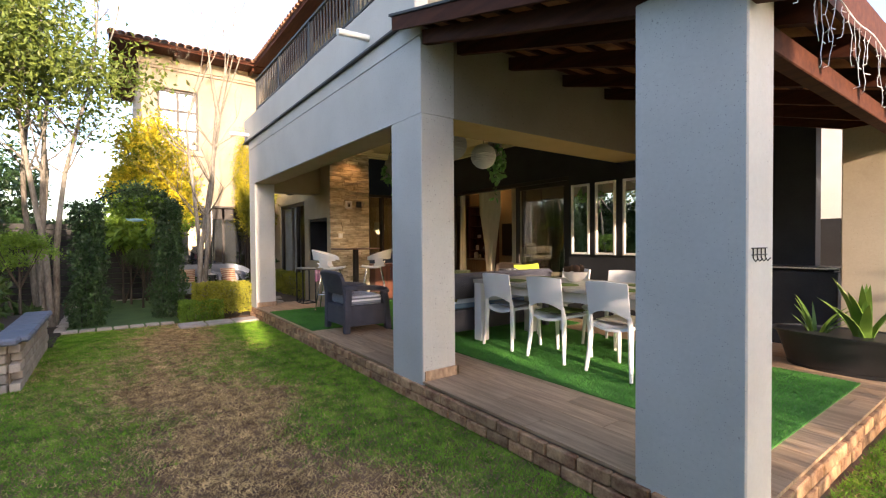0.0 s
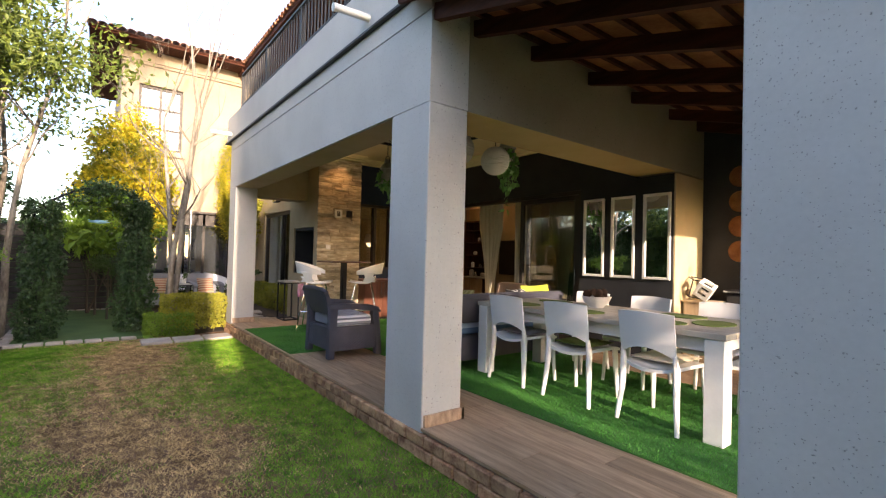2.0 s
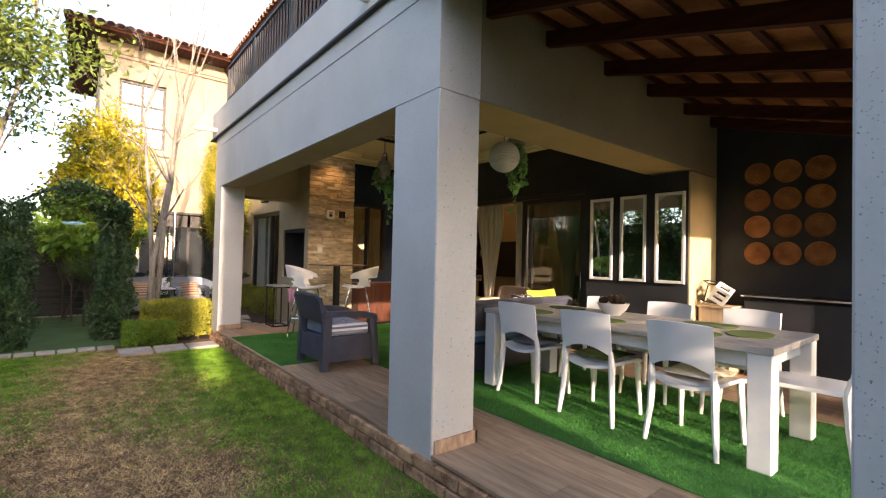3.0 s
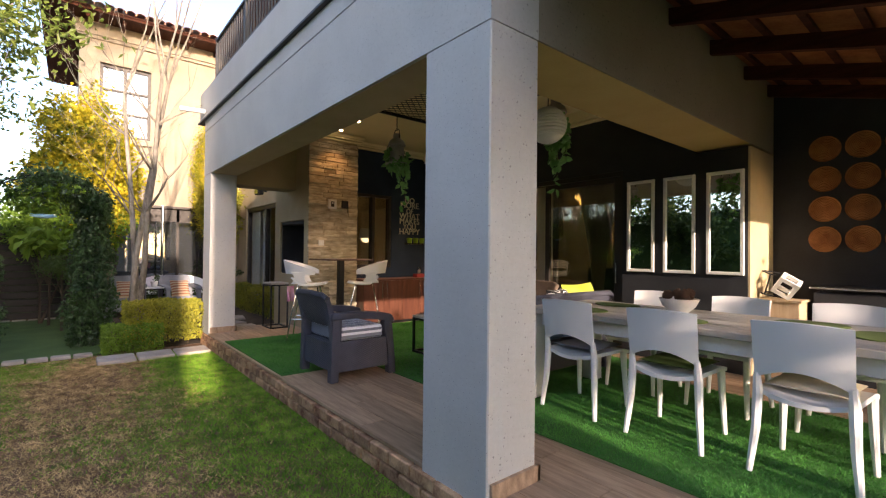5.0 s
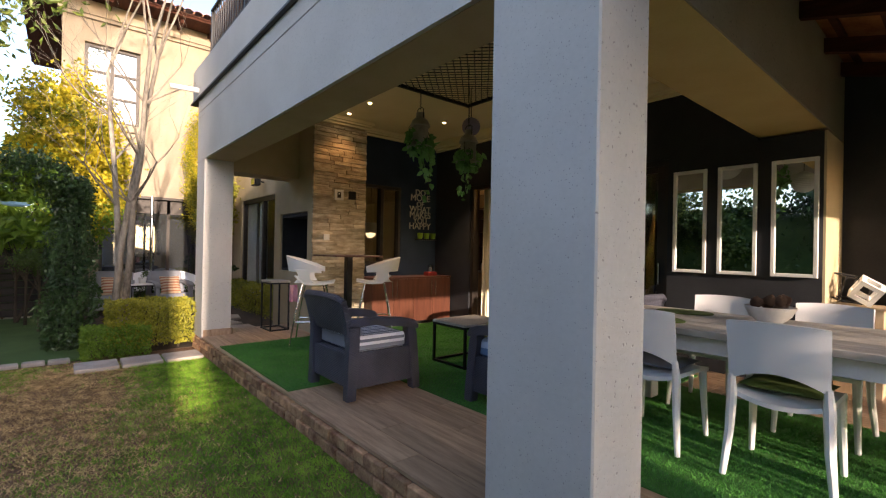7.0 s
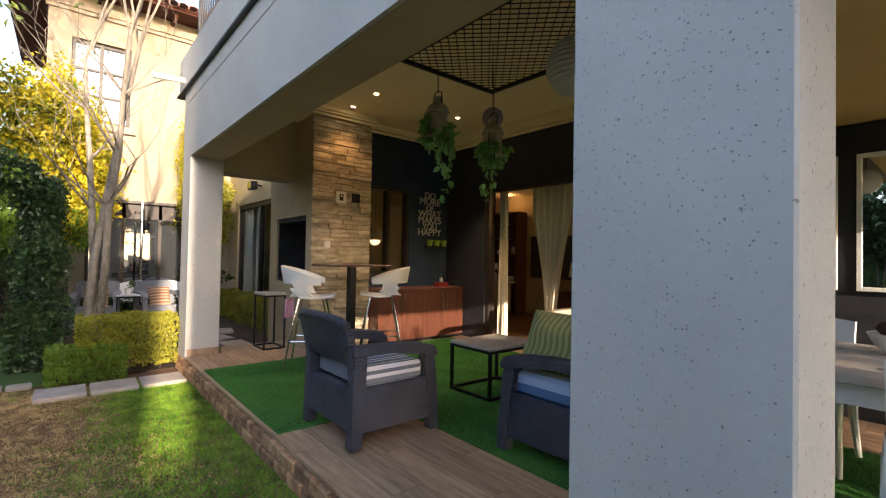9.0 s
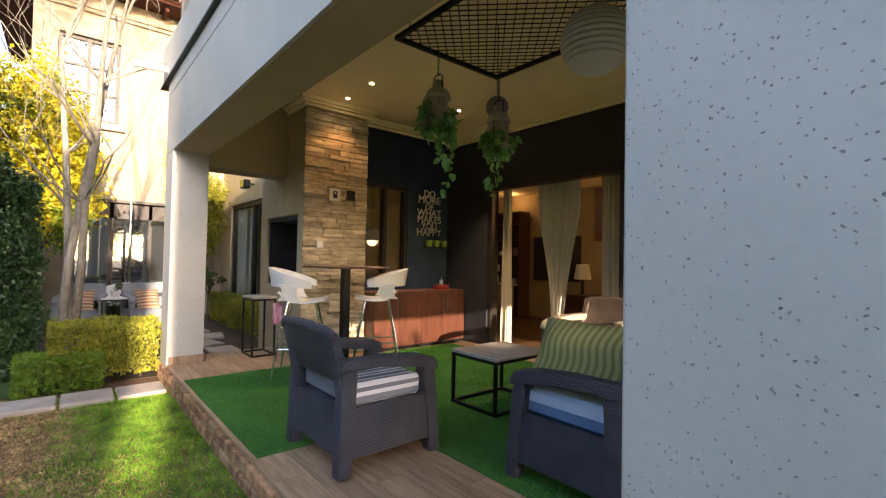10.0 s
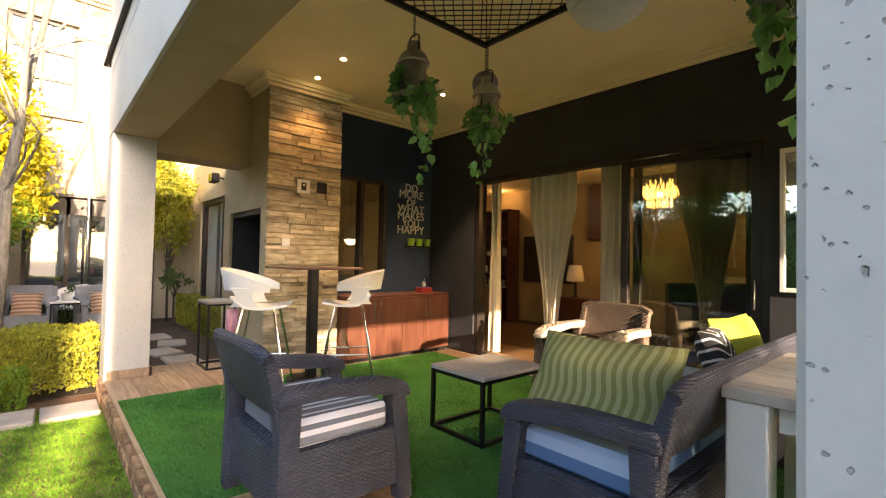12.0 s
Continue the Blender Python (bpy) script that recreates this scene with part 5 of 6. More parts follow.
# ---- balcony and wing ----
rail = thing("balcony_railing", at(0, 2.03, 4.08), "dark steel balcony railing with upright bars", "railing")
part("bottom_rail", B((-7.9, -2.2, -0.018, 0.018, 0.055, 0.08)), RAIL, rail)
part("top_rail", B((-7.9, -2.2, -0.025, 0.025, 0.60, 0.635), bev=0.004), RAIL, rail)
bar = mesh_of("baluster", B((-0.008, 0.008, -0.008, 0.008, 0.081, 0.60)), RAIL)
post = mesh_of("post", B((-0.02, 0.02, -0.02, 0.02, 0.0, 0.60)), RAIL)
k = 0
while -7.88 + 0.105 * k < -2.2:
    x = -7.88 + 0.105 * k
    part("post" if k % 14 == 0 else "baluster", post if k % 14 == 0 else bar, RAIL, rail, "", at(x, 0, 0))
    k += 1
for x in (-3.02, -8.38):
    single("rain_spout", tube(bmesh.new(), [(0, 0.05, 0), (0, -0.30, -0.015), (0, -0.34, -0.02)], [0.035, 0.035, 0.037], 14), WHITE, at(x, 1.96, 3.73), "white plastic rain spout through the parapet", "rain spout", "spouts")

BROWNFRAME = material("brown_window_frame", (0.028, 0.021, 0.016), (0.04, 0.03, 0.023), rough=0.5, bump=0.03)
ww = thing("window_2", at(WX, 0, 0), "upper window with pale frame and six panes", "window")
ww["kind"] = "structure"
for b in ((0.86, 0.93, 4.42, 6.25), (1.88, 1.95, 4.42, 6.25), (1.36, 1.43, 4.49, 6.18), (0.93, 1.88, 4.42, 4.49), (0.93, 1.88, 6.18, 6.25), (0.93, 1.36, 5.02, 5.07), (1.43, 1.88, 5.02, 5.07), (0.93, 1.36, 5.60, 5.65), (1.43, 1.88, 5.60, 5.65)):
    part("frame_bar", B((-0.14, -0.06, *b)), BROWNFRAME, ww)
for y0, y1 in ((0.93, 1.36), (1.43, 1.88)):
    for z0, z1 in ((4.49, 5.02), (5.07, 5.60), (5.65, 6.18)):
        part("pane", B((-0.11, -0.10, y0, y1, z0, z1)), DARKGLASS, ww, "sky-reflecting glass pane")
wd = thing("door_2", at(WX, 0, 0), "glazed sliding doors of the wing", "sliding door")
wd["kind"] = "structure"
part("canopy", B((-0.02, 0.06, 1.15, 3.5, 2.66, 2.72)), FRAME, wd)
for y0, y1 in ((1.2, 1.27), (1.86, 1.93), (2.24, 2.29), (2.60, 2.67), (3.30, 3.45)):
    part("stile", B((-0.16, -0.06, y0, y1, 0.0, 2.66)), FRAME, wd)
part("head", B((-0.16, -0.06, 1.27, 3.30, 2.30, 2.659)), FRAME, wd)
for y0, y1 in ((1.27, 1.86), (1.93, 2.24), (2.29, 2.60), (2.67, 3.30)):
    part("pane", B((-0.12, -0.11, y0, y1, 0.02, 2.30)), DARKGLASS, wd, "sky-reflecting glass pane")
wp = single("steel_post", tube(bmesh.new(), [(0, 0, 0), (0, 0, 2.66)], 0.03, 10), CHROME, at(WX + 0.5, 2.2, 0.03), "slim steel post before the glazed doors", "post")

sd = thing("door_3", at(0, 4.30, 0), "dark framed sliding door beside the barbecue", "sliding door")
sd["kind"] = "structure"
for x0, x1 in ((-13.9, -13.82), (-12.4, -12.32), (-10.9, -10.82), (-9.38, -9.3)):
    part("stile", B((x0, x1, -0.06, 0.04, 0.0, 2.72)), FRAME, sd)
part("head", B((-13.9, -9.3, -0.062, 0.042, 2.62, 2.719)), FRAME, sd)
for x0, x1 in ((-13.82, -12.4), (-12.32, -10.9), (-10.82, -9.38)):
    part("pane", B((x0, x1, -0.01, -0.004, 0.02, 2.62)), GLASS, sd, "clear glass pane").visible_shadow = False
for x, w in ((-13.45, 0.8), (-12.65, 0.5), (-11.3, 0.7), (-10.45, 0.55), (-9.72, 0.5)):
    cc = thing("curtain", at(x, 4.37, 0.2), "white curtain behind the sliding door", "curtain", "white curtains")
    part("cloth", sheet(bmesh.new(), lambda u, v, w=w: ((u - 0.5) * w, 0.04 * math.sin(u * 30), 2.45 * (1 - v)), 40, 4, 0.005), WHITE, cc)
fl2 = thing("floodlight", at(-12.2, 4.2, 3.05), "black floodlight on the house wall", "floodlight")
part("arm", tube(bmesh.new(), [(0, 0, 0), (0, -0.14, 0.02)], 0.02, 8), BLACKSTEEL, fl2)
part("head", B((-0.14, 0.14, -0.26, -0.12, -0.10, 0.08), bev=0.015), BLACKSTEEL, fl2)
part("lens", B((-0.12, 0.12, -0.266, -0.2605, -0.08, 0.06)), CHROME, fl2)

roofw = thing("roof_wing", at(WX, 0, 7.26), "weathered clay tile roof of the wing", "roof")
roofw["kind"] = "structure"
part("deck", prism(bmesh.new(), [(-0.3, 0.0), (4.7, 0.0), (4.7, 0.03), (-0.3, 0.03)], -6, 0.78), TIMBER, roofw)
tile = bmesh.new()
def barrel(u, v):
    a = math.pi * v
    return -0.42 * u, 0.115 * math.cos(a), 0.10 * math.sin(a) * (1 - 0.15 * u) + 0.12 * u
tile_data = mesh_of("tile", sheet(tile, barrel, 1, 7, 0.016), CLAY)
for i in range(24):
    for j in range(4):
        part("tile", tile_data, CLAY, roofw, "", at(0.84 - 0.36 * j, -0.22 + 0.205 * i, 0.035 + 0.105 * j, 0, 0, rng.uniform(-1.5, 1.5)))
for i in range(6):
    part("bracket", B((0.02, 0.6, 0.55 + 0.72 * i, 0.62 + 0.72 * i, -0.17, -0.062)), TIMBER, roofw)
part("verge_board", sloped(bmesh.new(), -2.30, 0.76, 1.845, 1.875, 0.10, 0.225), TIMBER, patio_roof, "dark verge board")
part("verge_cap", sloped(bmesh.new(), -2.33, 0.78, 1.83, 1.93, 0.228, 0.25), RAIL, patio_roof, "dark metal verge capping")

roofu = thing("roof_upper", at(0, 3.5, 7.22), "clay tile roof over the upper storey with a dark eave", "roof")
roofu["kind"] = "structure"
part("eave_board", B((-14.6, -1.0, 0.0, 5.0, 0.0, 0.05)), TIMBER, roofu)
part("fascia", B((-14.6, -1.0, -0.03, -0.002, -0.04, 0.10)), TIMBER, roofu)
cover = mesh_of("tile", sheet(bmesh.new(), lambda u, v: (0.10 * math.cos(math.pi * v), 0.42 * u, 0.09 * math.sin(math.pi * v) * (1 - 0.12 * u) + 0.10 * u), 1, 7, 0.016), CLAY)
for i in range(28):
    for j in range(2):
        part("tile", cover, CLAY, roofu, "", at(-14.4 + 0.215 * i, -0.10 + 0.36 * j, 0.055 + 0.09 * j, 0, 0, rng.uniform(-1.5, 1.5)))

# ---- garden furniture by the wing ----
for x, y, rz in ((-12.75, 2.38, -82), (-12.9, 1.35, -97)):
    rattan_seat("garden_chair", at(x, y, G + 0.02, 0, 0, rz), 0.74, GREYCUSHION, "grey garden armchair with an orange striped cushion", "armchair")
    single("throw_pillow", pad(bmesh.new(), 0.44, 0.40, 0.15, 0, 10, 0.5), ORANGE, at(x + 0.03, y, G + 0.02 + 0.56, 0, 66, rz + 90), "orange striped cushion on the garden chair", "cushion", "orange cushions")
cube_table("garden_table", at(-12.75, 1.86, G + 0.02), 0.5, 0.45, 0.62, WHITE, "black steel garden table with a white top")
gp = thing("flower_pot", at(-12.75, 1.86, G + 0.64), "white pot with small plant on the garden table", "pot")
part("pot", lathe(bmesh.new(), [(0.06, 0), (0.08, 0.13), (0.07, 0.13), (0.05, 0.02)], 16), CERAMIC, gp)
part("foliage", leaf_cloud(clumps(60, (0, 0, 0.19), (0.09, 0.09, 0.08), 6), 0.06, 0.03), L_MID, gp)
for x, y, rz in ((-13.75, 2.85, -60), (-13.85, 2.0, -120)):
    tc = thing("tub_chair", at(x, y, G + 0.02, 0, 0, rz), "white moulded tub chair by the glazed doors", "chair", "white tub chairs")
    part("shell", sheet(bmesh.new(), lambda u, v: ((0.30 + 0.05 * v) * math.cos(radians(-200 + 220 * u)), (0.30 + 0.05 * v) * math.sin(radians(-200 + 220 * u)), 0.40 + 0.42 * v * (0.55 + 0.45 * math.sin(math.pi * u))), 20, 5, 0.03), PLASTIC, tc)
    part("seat", lathe(bmesh.new(), [(0.30, 0.38), (0.31, 0.42), (0.05, 0.43)], 22), PLASTIC, tc)
    for a in range(4):
        part("leg", tube(bmesh.new(), [(0.2 * math.cos(a * 1.57 + 0.8), 0.2 * math.sin(a * 1.57 + 0.8), 0.38), (0.26 * math.cos(a * 1.57 + 0.8), 0.26 * math.sin(a * 1.57 + 0.8), 0)], 0.014, 6), BLACKSTEEL, tc)

# ---- plants ----
def grow(bm, tips, p, d, r, length, depth, rr, spread=0.55, up=0.25, sides=6):
    """A limb that bends, tapers and forks; the fine ends are gathered in tips."""
    steps = 4
    pts, radii = [p], [r]
    for i in range(steps):
        d = (d + Vector((rr.gauss(0, 0.10), rr.gauss(0, 0.10), rr.gauss(0, 0.06) + up * 0.15))).normalized()
        p = p + d * length / steps
        pts.append(p), radii.append(r * (1 - 0.42 * (i + 1) / steps))
        if depth <= 2:
            tips.append((p, d))
    tube(bm, pts, radii, sides if r > 0.012 else 4, False)
    if depth > 0:
        for k in range(rr.choice((2, 2, 3))):
            nd = (d + Vector((rr.gauss(0, spread), rr.gauss(0, spread), rr.uniform(-0.1, 0.5) * up * 2))).normalized()
            grow(bm, tips, p, nd, radii[-1] * rr.uniform(0.6, 0.8), length * rr.uniform(0.62, 0.85), depth - 1, rr, spread, up, sides)


def tree(name, x, y, stems, height, radius, depth, leaves, per_tip, size, seed, label, spread=0.5, lean=0.12, jitter=0.22, up=0.35, fork=0.32, side=0):
    rr = random.Random(seed)
    t = thing(name, at(x, y, G - 0.05), label, "tree")
    tips = []
    for s in range(stems):
        bm = bmesh.new()
        a = s * 2 * math.pi / stems + rr.uniform(0, 1)
        base = Vector((0.09 * math.cos(a), 0.09 * math.sin(a), 0)) if stems > 1 else Vector((0, 0, 0))
        d = Vector((lean * math.cos(a), lean * math.sin(a), 1)).normalized()
        pts, radii, p = [base], [radius], base
        for i in range(6):
            d = (d + Vector((rr.gauss(0, 0.055), rr.gauss(0, 0.055), 0.05))).normalized()
            p = p + d * height * fork / 6
            pts.append(p), radii.append(radius * (1 - 0.09 * (i + 1)))
        tube(bm, pts, radii, 9, False)
        for i in range(2, 6):
            for k in range(side if i > (2 if leaves is None else 3) else 0):
                b = rr.uniform(0, 6.28)
                grow(bm, tips, pts[i], Vector((math.cos(b), math.sin(b), rr.uniform(0.5, 1.1))).normalized(), radius * 0.28, height * 0.10, 3, rr, 0.5, 0.3)
        for k in range(3):
            nd = (d + Vector((rr.gauss(0, spread * 0.8), rr.gauss(0, spread * 0.8), 0.3))).normalized()
            grow(bm, tips, p, nd, radii[-1] * 0.7, height * 0.22, depth, rr, spread, up)
        part("trunk", bm, BARK, t, "pale mottled bark")
    if leaves:
        pts = []
        for p, d in tips:
            for k in range(per_tip):
                pts.append(np.array(p) + rng.normal(0, jitter, 3) * np.array((1, 1, 0.7)))
        part("crown", leaf_cloud(np.array(pts), size, size * 0.42, 0.35), leaves, t)
    return t


OLDTURF = material("old_turf", (0.050, 0.10, 0.020), (0.08, 0.145, 0.032), rough=0.9, scale=3, fine=200, bump=0.5)
tree("bare_tree", -8.72, 1.13, 3, 7.4, 0.052, 5, None, 1, 0.05, 11, "multi-stemmed pale-barked tree with mostly bare branches", 0.26, 0.004, 0.16, 0.5, 0.56, 2)
tree("garden_tree", -9.37, -1.20, 3, 10.2, 0.060, 4, L_FINE, 7, 0.12, 21, "slender twin-stemmed tree with feathery leaves", 0.42, 0.07, 0.24, 0.45, 0.42, 2)
tree("garden_tree", -10.6, -1.55, 2, 10.8, 0.060, 4, L_FINE, 7, 0.12, 27, "slender twin-stemmed tree with feathery leaves", 0.45, 0.09, 0.24, 0.45, 0.42, 2)
tree("garden_tree", -8.3, -2.6, 2, 8.8, 0.058, 4, L_FINE, 7, 0.12, 33, "slender tree with feathery green leaves", 0.45, 0.12, 0.24, 0.35, 0.42, 2)


def shrub(name, x, y, stem_h, blobs, leaves, size, label, category="shrub", core=None, z0=G):
    """A leafy plant from clumps; blobs: (dx, dy, z, rx, ry, rz, leaves, clump count)."""
    t = thing(name, at(x, y, z0 - 0.03), label, category)
    bm, rr = bmesh.new(), random.Random(int(abs(x * 100)))
    for dx, dy, z, rx, ry, rz, n, c in blobs[:8]:
        tube(bm, [(0, 0, 0), (dx * 0.3, dy * 0.3, min(stem_h, z * 0.6)), (dx, dy, z)], [0.026, 0.018, 0.006], 7)
        for q in range(5):
            a = rr.uniform(0, 6.28)
            tube(bm, [(dx * 0.3, dy * 0.3, min(stem_h, z * 0.6)), (dx + rx * 0.7 * math.cos(a), dy + ry * 0.7 * math.sin(a), z + rz * rr.uniform(-0.4, 0.7))], [0.012, 0.004], 5)
    part("stem", bm, TWIG, t)
    pts = np.concatenate([clumps(n, (dx, dy, z), (rx, ry, rz), c, 0.17) for dx, dy, z, rx, ry, rz, n, c in blobs])
    part("foliage", leaf_cloud(pts, size, size * 0.5, 0.2), leaves, t)
    return t


shrub("golden_tree", -12.5, 0.40, 1.0, [(0, 0.1, 3.5, 0.75, 0.80, 1.15, 9000, 46), (0.1, 0.5, 2.7, 0.6, 0.75, 0.9, 6000, 34), (0.2, -0.3, 2.9, 0.5, 0.6, 0.6, 2500, 16)], L_YELLOW, 0.10, "golden yellow leafy tree in sunlight", "tree")
shrub("leafy_tree", -12.3, -0.1, 0.8, [(0, 0, 2.2, 0.6, 0.75, 0.7, 2600, 26), (0.1, 0.9, 2.0, 0.5, 0.6, 0.5, 1800, 20)], L_LIME, 0.09, "bright green leafy tree below the golden one", "tree")
shrub("golden_shrub", -14.2, 3.25, 1.2, [(0, 0, 3.4, 0.35, 0.40, 1.35, 7000, 40)], L_YELLOW, 0.06, "golden yellow climber against the cream wall")
shrub("bamboo", -14.05, 3.62, 1.0, [(0, -0.05, 2.6, 0.45, 0.5, 1.05, 3600, 30), (0.2, -0.1, 2.9, 0.35, 0.3, 0.8, 1500, 16)], L_HEDGE, 0.10, "bright green bamboo beside the house wall")
shrub("potted_shrub", -13.2, 3.58, 0.6, [(0, 0, 1.05, 0.28, 0.25, 0.22, 420, 9)], L_MID, 0.08, "small green shrub on a stem by the wall")
shrub("topiary", -7.75, -1.42, 0.9, [(0, 0, 1.45, 0.42, 0.46, 0.24, 2600, 26), (0.1, -0.5, 1.5, 0.4, 0.4, 0.25, 1500, 18)], L_LIME, 0.05, "bright green cloud-clipped shrub on a stem")
shrub("topiary", -11.0, 0.25, 0.8, [(0, 0, 1.17, 0.35, 0.38, 0.24, 1500, 18)], L_MID, 0.05, "round clipped shrub on a stem")
shrub("dark_conifer", -9.5, -2.15, 0.6, [(0, 0, 1.3, 0.35, 0.35, 0.9, 2600, 26), (0, 0, 2.5, 0.30, 0.30, 0.8, 2000, 20)], L_DARK, 0.07, "tall dark green conifer in the flower bed", "tree")
shrub("fern_bed", -8.3, -1.55, 0.1, [(0, 0, 0.32, 0.5, 0.3, 0.25, 900, 14), (1.0, -0.2, 0.35, 0.5, 0.3, 0.28, 900, 14)], L_MID, 0.16, "low green strappy plants in the flower bed")
shrub("palm_shrub", -11.9, 0.05, 0.8, [(0, 0, 1.75, 0.45, 0.6, 0.3, 420, 9)], L_LIME, 0.26, "yellow-green palm-like shrub behind the arch")

arch = thing("creeper_arch", at(0, 0, G), "garden arch overgrown with dark green creeper", "garden arch")
for ax, ay, ar, h in ((-8.85, -0.66, 0.24, 2.15), (-9.20, 0.60, 0.24, 2.2)):
    for q in range(4):
        a = q * 1.57 + 0.4
        part("post", tube(bmesh.new(), [(ax + 0.1 * math.cos(a), ay + 0.1 * math.sin(a), -0.05), (ax + 0.1 * math.cos(a), ay + 0.1 * math.sin(a), h)], 0.012, 6), BLACKSTEEL, arch)
    n = 5600
    z = rng.uniform(0.05, h + 0.1, n)
    a = rng.uniform(0, 2 * np.pi, n)
    wob = np.array([noise.noise(Vector((math.cos(q) * 1.5, math.sin(q) * 1.5, w * 2.2 + ax))) for q, w in zip(a, z)])
    rad = ar * (1 + 0.95 * wob) * np.sqrt(rng.uniform(0.35, 1.0, n))
    part("creeper", leaf_cloud(np.stack([ax + rad * np.cos(a), ay + rad * np.sin(a), z], 1), 0.062, 0.042, 0.5), L_DARK, arch, "glossy dark green creeper leaves")
for s in (-0.1, 0.1):
    part("hoop", tube(bmesh.new(), [(-8.85 - 0.35 * u + s, -0.62 + 1.28 * u, 2.2 + 0.32 * math.sin(math.pi * u)) for u in (i / 12 for i in range(13))], 0.012, 6), BLACKSTEEL, arch)
u = np.concatenate([rng.uniform(-0.06, 0.42, 200), rng.beta(2.2, 1.6, 3600) * 0.78 + 0.34])
pts = np.stack([-8.85 - 0.35 * u + rng.normal(0, 0.16, 3800), -0.62 + 1.28 * u + rng.normal(0, 0.05, 3800), 2.20 + 0.30 * np.sin(np.pi * np.clip(u, 0, 1)) + rng.normal(0, 0.10, 3800) - np.where(rng.uniform(0, 1, 3800) < 0.35, rng.exponential(0.16, 3800), 0) * (0.5 + np.array([noise.noise(Vector((q * 5, 0, 3))) for q in u]))], 1)
part("creeper", leaf_cloud(pts, 0.062, 0.042, 0.5), L_DARK, arch, "glossy dark green creeper leaves")
part("creeper", leaf_cloud(clumps(900, (-9.05, 0.1, 2.25), (0.3, 0.45, 0.22), 14, 0.2), 0.08, 0.05, 0.6), L_LIME, arch, "fresh yellow-green shoots")
bird = thing("bird_ornament", at(-8.9, 0.04, 1.98), "pale blue wooden bird hung under the arch", "garden ornament")
part("body", lathe(bmesh.new(), [(0.005, -0.16), (0.03, -0.08), (0.035, 0.0), (0.02, 0.08), (0.004, 0.13)], 10), SKYBLUE, bird, "", pose(0, 0, 0, 90, 0, 0))
for s in (-1, 1):
    part("wing", sheet(bmesh.new(), lambda u, v, s=s: (s * 0.14 * u, 0.09 * (v - 0.5) * (1 - u) - 0.03 * u, 0.03 * u), 4, 2, 0.01), SKYBLUE, bird, "", pose(0, 0, 0, 0, 0, 90))
part("cord", tube(bmesh.new(), [(0, 0, 0.03), (0, 0, 0.42)], 0.003, 4), BLACKSTEEL, bird)


def hedge(name, x0, x1, y0, y1, z0, z1, n, leaves, size, label):
    t = thing(name, at(0, 0, 0), label, "hedge")
    rr = random.Random(n)
    ln = max(x1 - x0, y1 - y0)
    for k in range(max(4, int(ln / 0.18))):
        px, py = rr.uniform(x0 + 0.08, x1 - 0.08), rr.uniform(y0 + 0.08, y1 - 0.08)
        top = z0 + (z1 - z0) * 0.85
        if z1 > 1.5:
            continue
        bm = bmesh.new()
        tube(bm, [(px, py, 0.0), (px + rr.gauss(0, 0.04), py + rr.gauss(0, 0.04), top * 0.5), (px + rr.gauss(0, 0.1), py + rr.gauss(0, 0.1), top)], [0.014, 0.01, 0.004], 5)
        part("stem", bm, TWIG, t)
    if z1 > 1.5:
        part("inner_growth", B((x0 + 0.2, x1 - 0.2, y0 + 0.2, y1 - 0.2, 0.0, z1 - 0.25), bev=0.05), L_DARK, t, "dense dark inner growth")
    inner = np.stack([rng.uniform(x0, x1, n // 3), rng.uniform(y0, y1, n // 3), rng.uniform(z0, z1, n // 3)], 1)
    part("foliage", leaf_cloud(np.concatenate([slab_points(n, x0, x1, y0, y1, z0, z1), inner]), size, size * 0.6, 0.0, 0.5), leaves, t)
    return t


hedge("low_hedge", -8.95, -8.32, 0.98, 1.98, 0.16, 0.72, 9000, L_HEDGE, 0.038, "low clipped hedge of yellow-green leaves beside the lawn")
hedge("low_hedge", -8.75, -8.22, 0.72, 1.45, 0.03, 0.42, 4500, L_LIME, 0.038, "lower bright green hedge front")
hedge("low_hedge", -13.6, -9.4, 3.70, 4.08, 0.05, 0.66, 7000, L_HEDGE, 0.05, "low clipped yellow-green hedge along the house wall")
hedge("low_hedge", -14.4, -13.3, 1.0, 3.2, 0.05, 0.55, 4000, L_MID, 0.05, "low green hedge before the glazed doors")
fence = thing("slat_fence", at(-13.05, 0, G), "dark stained horizontal slat fence behind the terrace", "fence")
for k in range(5):
    part("fence_post", B((-0.09, -0.03, -5.9 + 1.6 * k, -5.82 + 1.6 * k, -0.05, 2.0)), FENCE, fence)
for k in range(14):
    part("slat", B((-0.028, 0.0, -5.95, 0.70, 0.05 + 0.14 * k, 0.175 + 0.14 * k), bev=0.004), FENCE, fence)
hedge("dark_hedge", -14.1, -13.25, -6.0, 0.72, 0.1, 2.1, 11000, L_DARK, 0.11, "tall dark green hedge behind the terrace")
hedge("boundary_hedge", -16.0, 6.0, -6.0, -5.1, 0.1, 3.0, 26000, L_DARK, 0.15, "tall leafy boundary hedge")
for k, (bx, by, bz) in enumerate(((-13.5, -4.6, 3.6), (-10.5, -5.0, 3.8), (-7.0, -5.2, 3.4), (-3.5, -5.0, 3.9), (0.5, -5.2, 3.5), (3.6, -5.0, 3.8), (-16.5, -3.0, 3.2))):
    shrub("boundary_tree", bx, by, 1.6, [(0, 0, bz, 1.5, 1.1, 1.3, 3800, 34), (0.5, 0.1, bz - 1.3, 1.2, 0.9, 0.9, 1800, 20)], (L_DARK, L_DARK, L_MID)[k % 3], 0.16, "leafy green garden tree along the boundary", "tree")

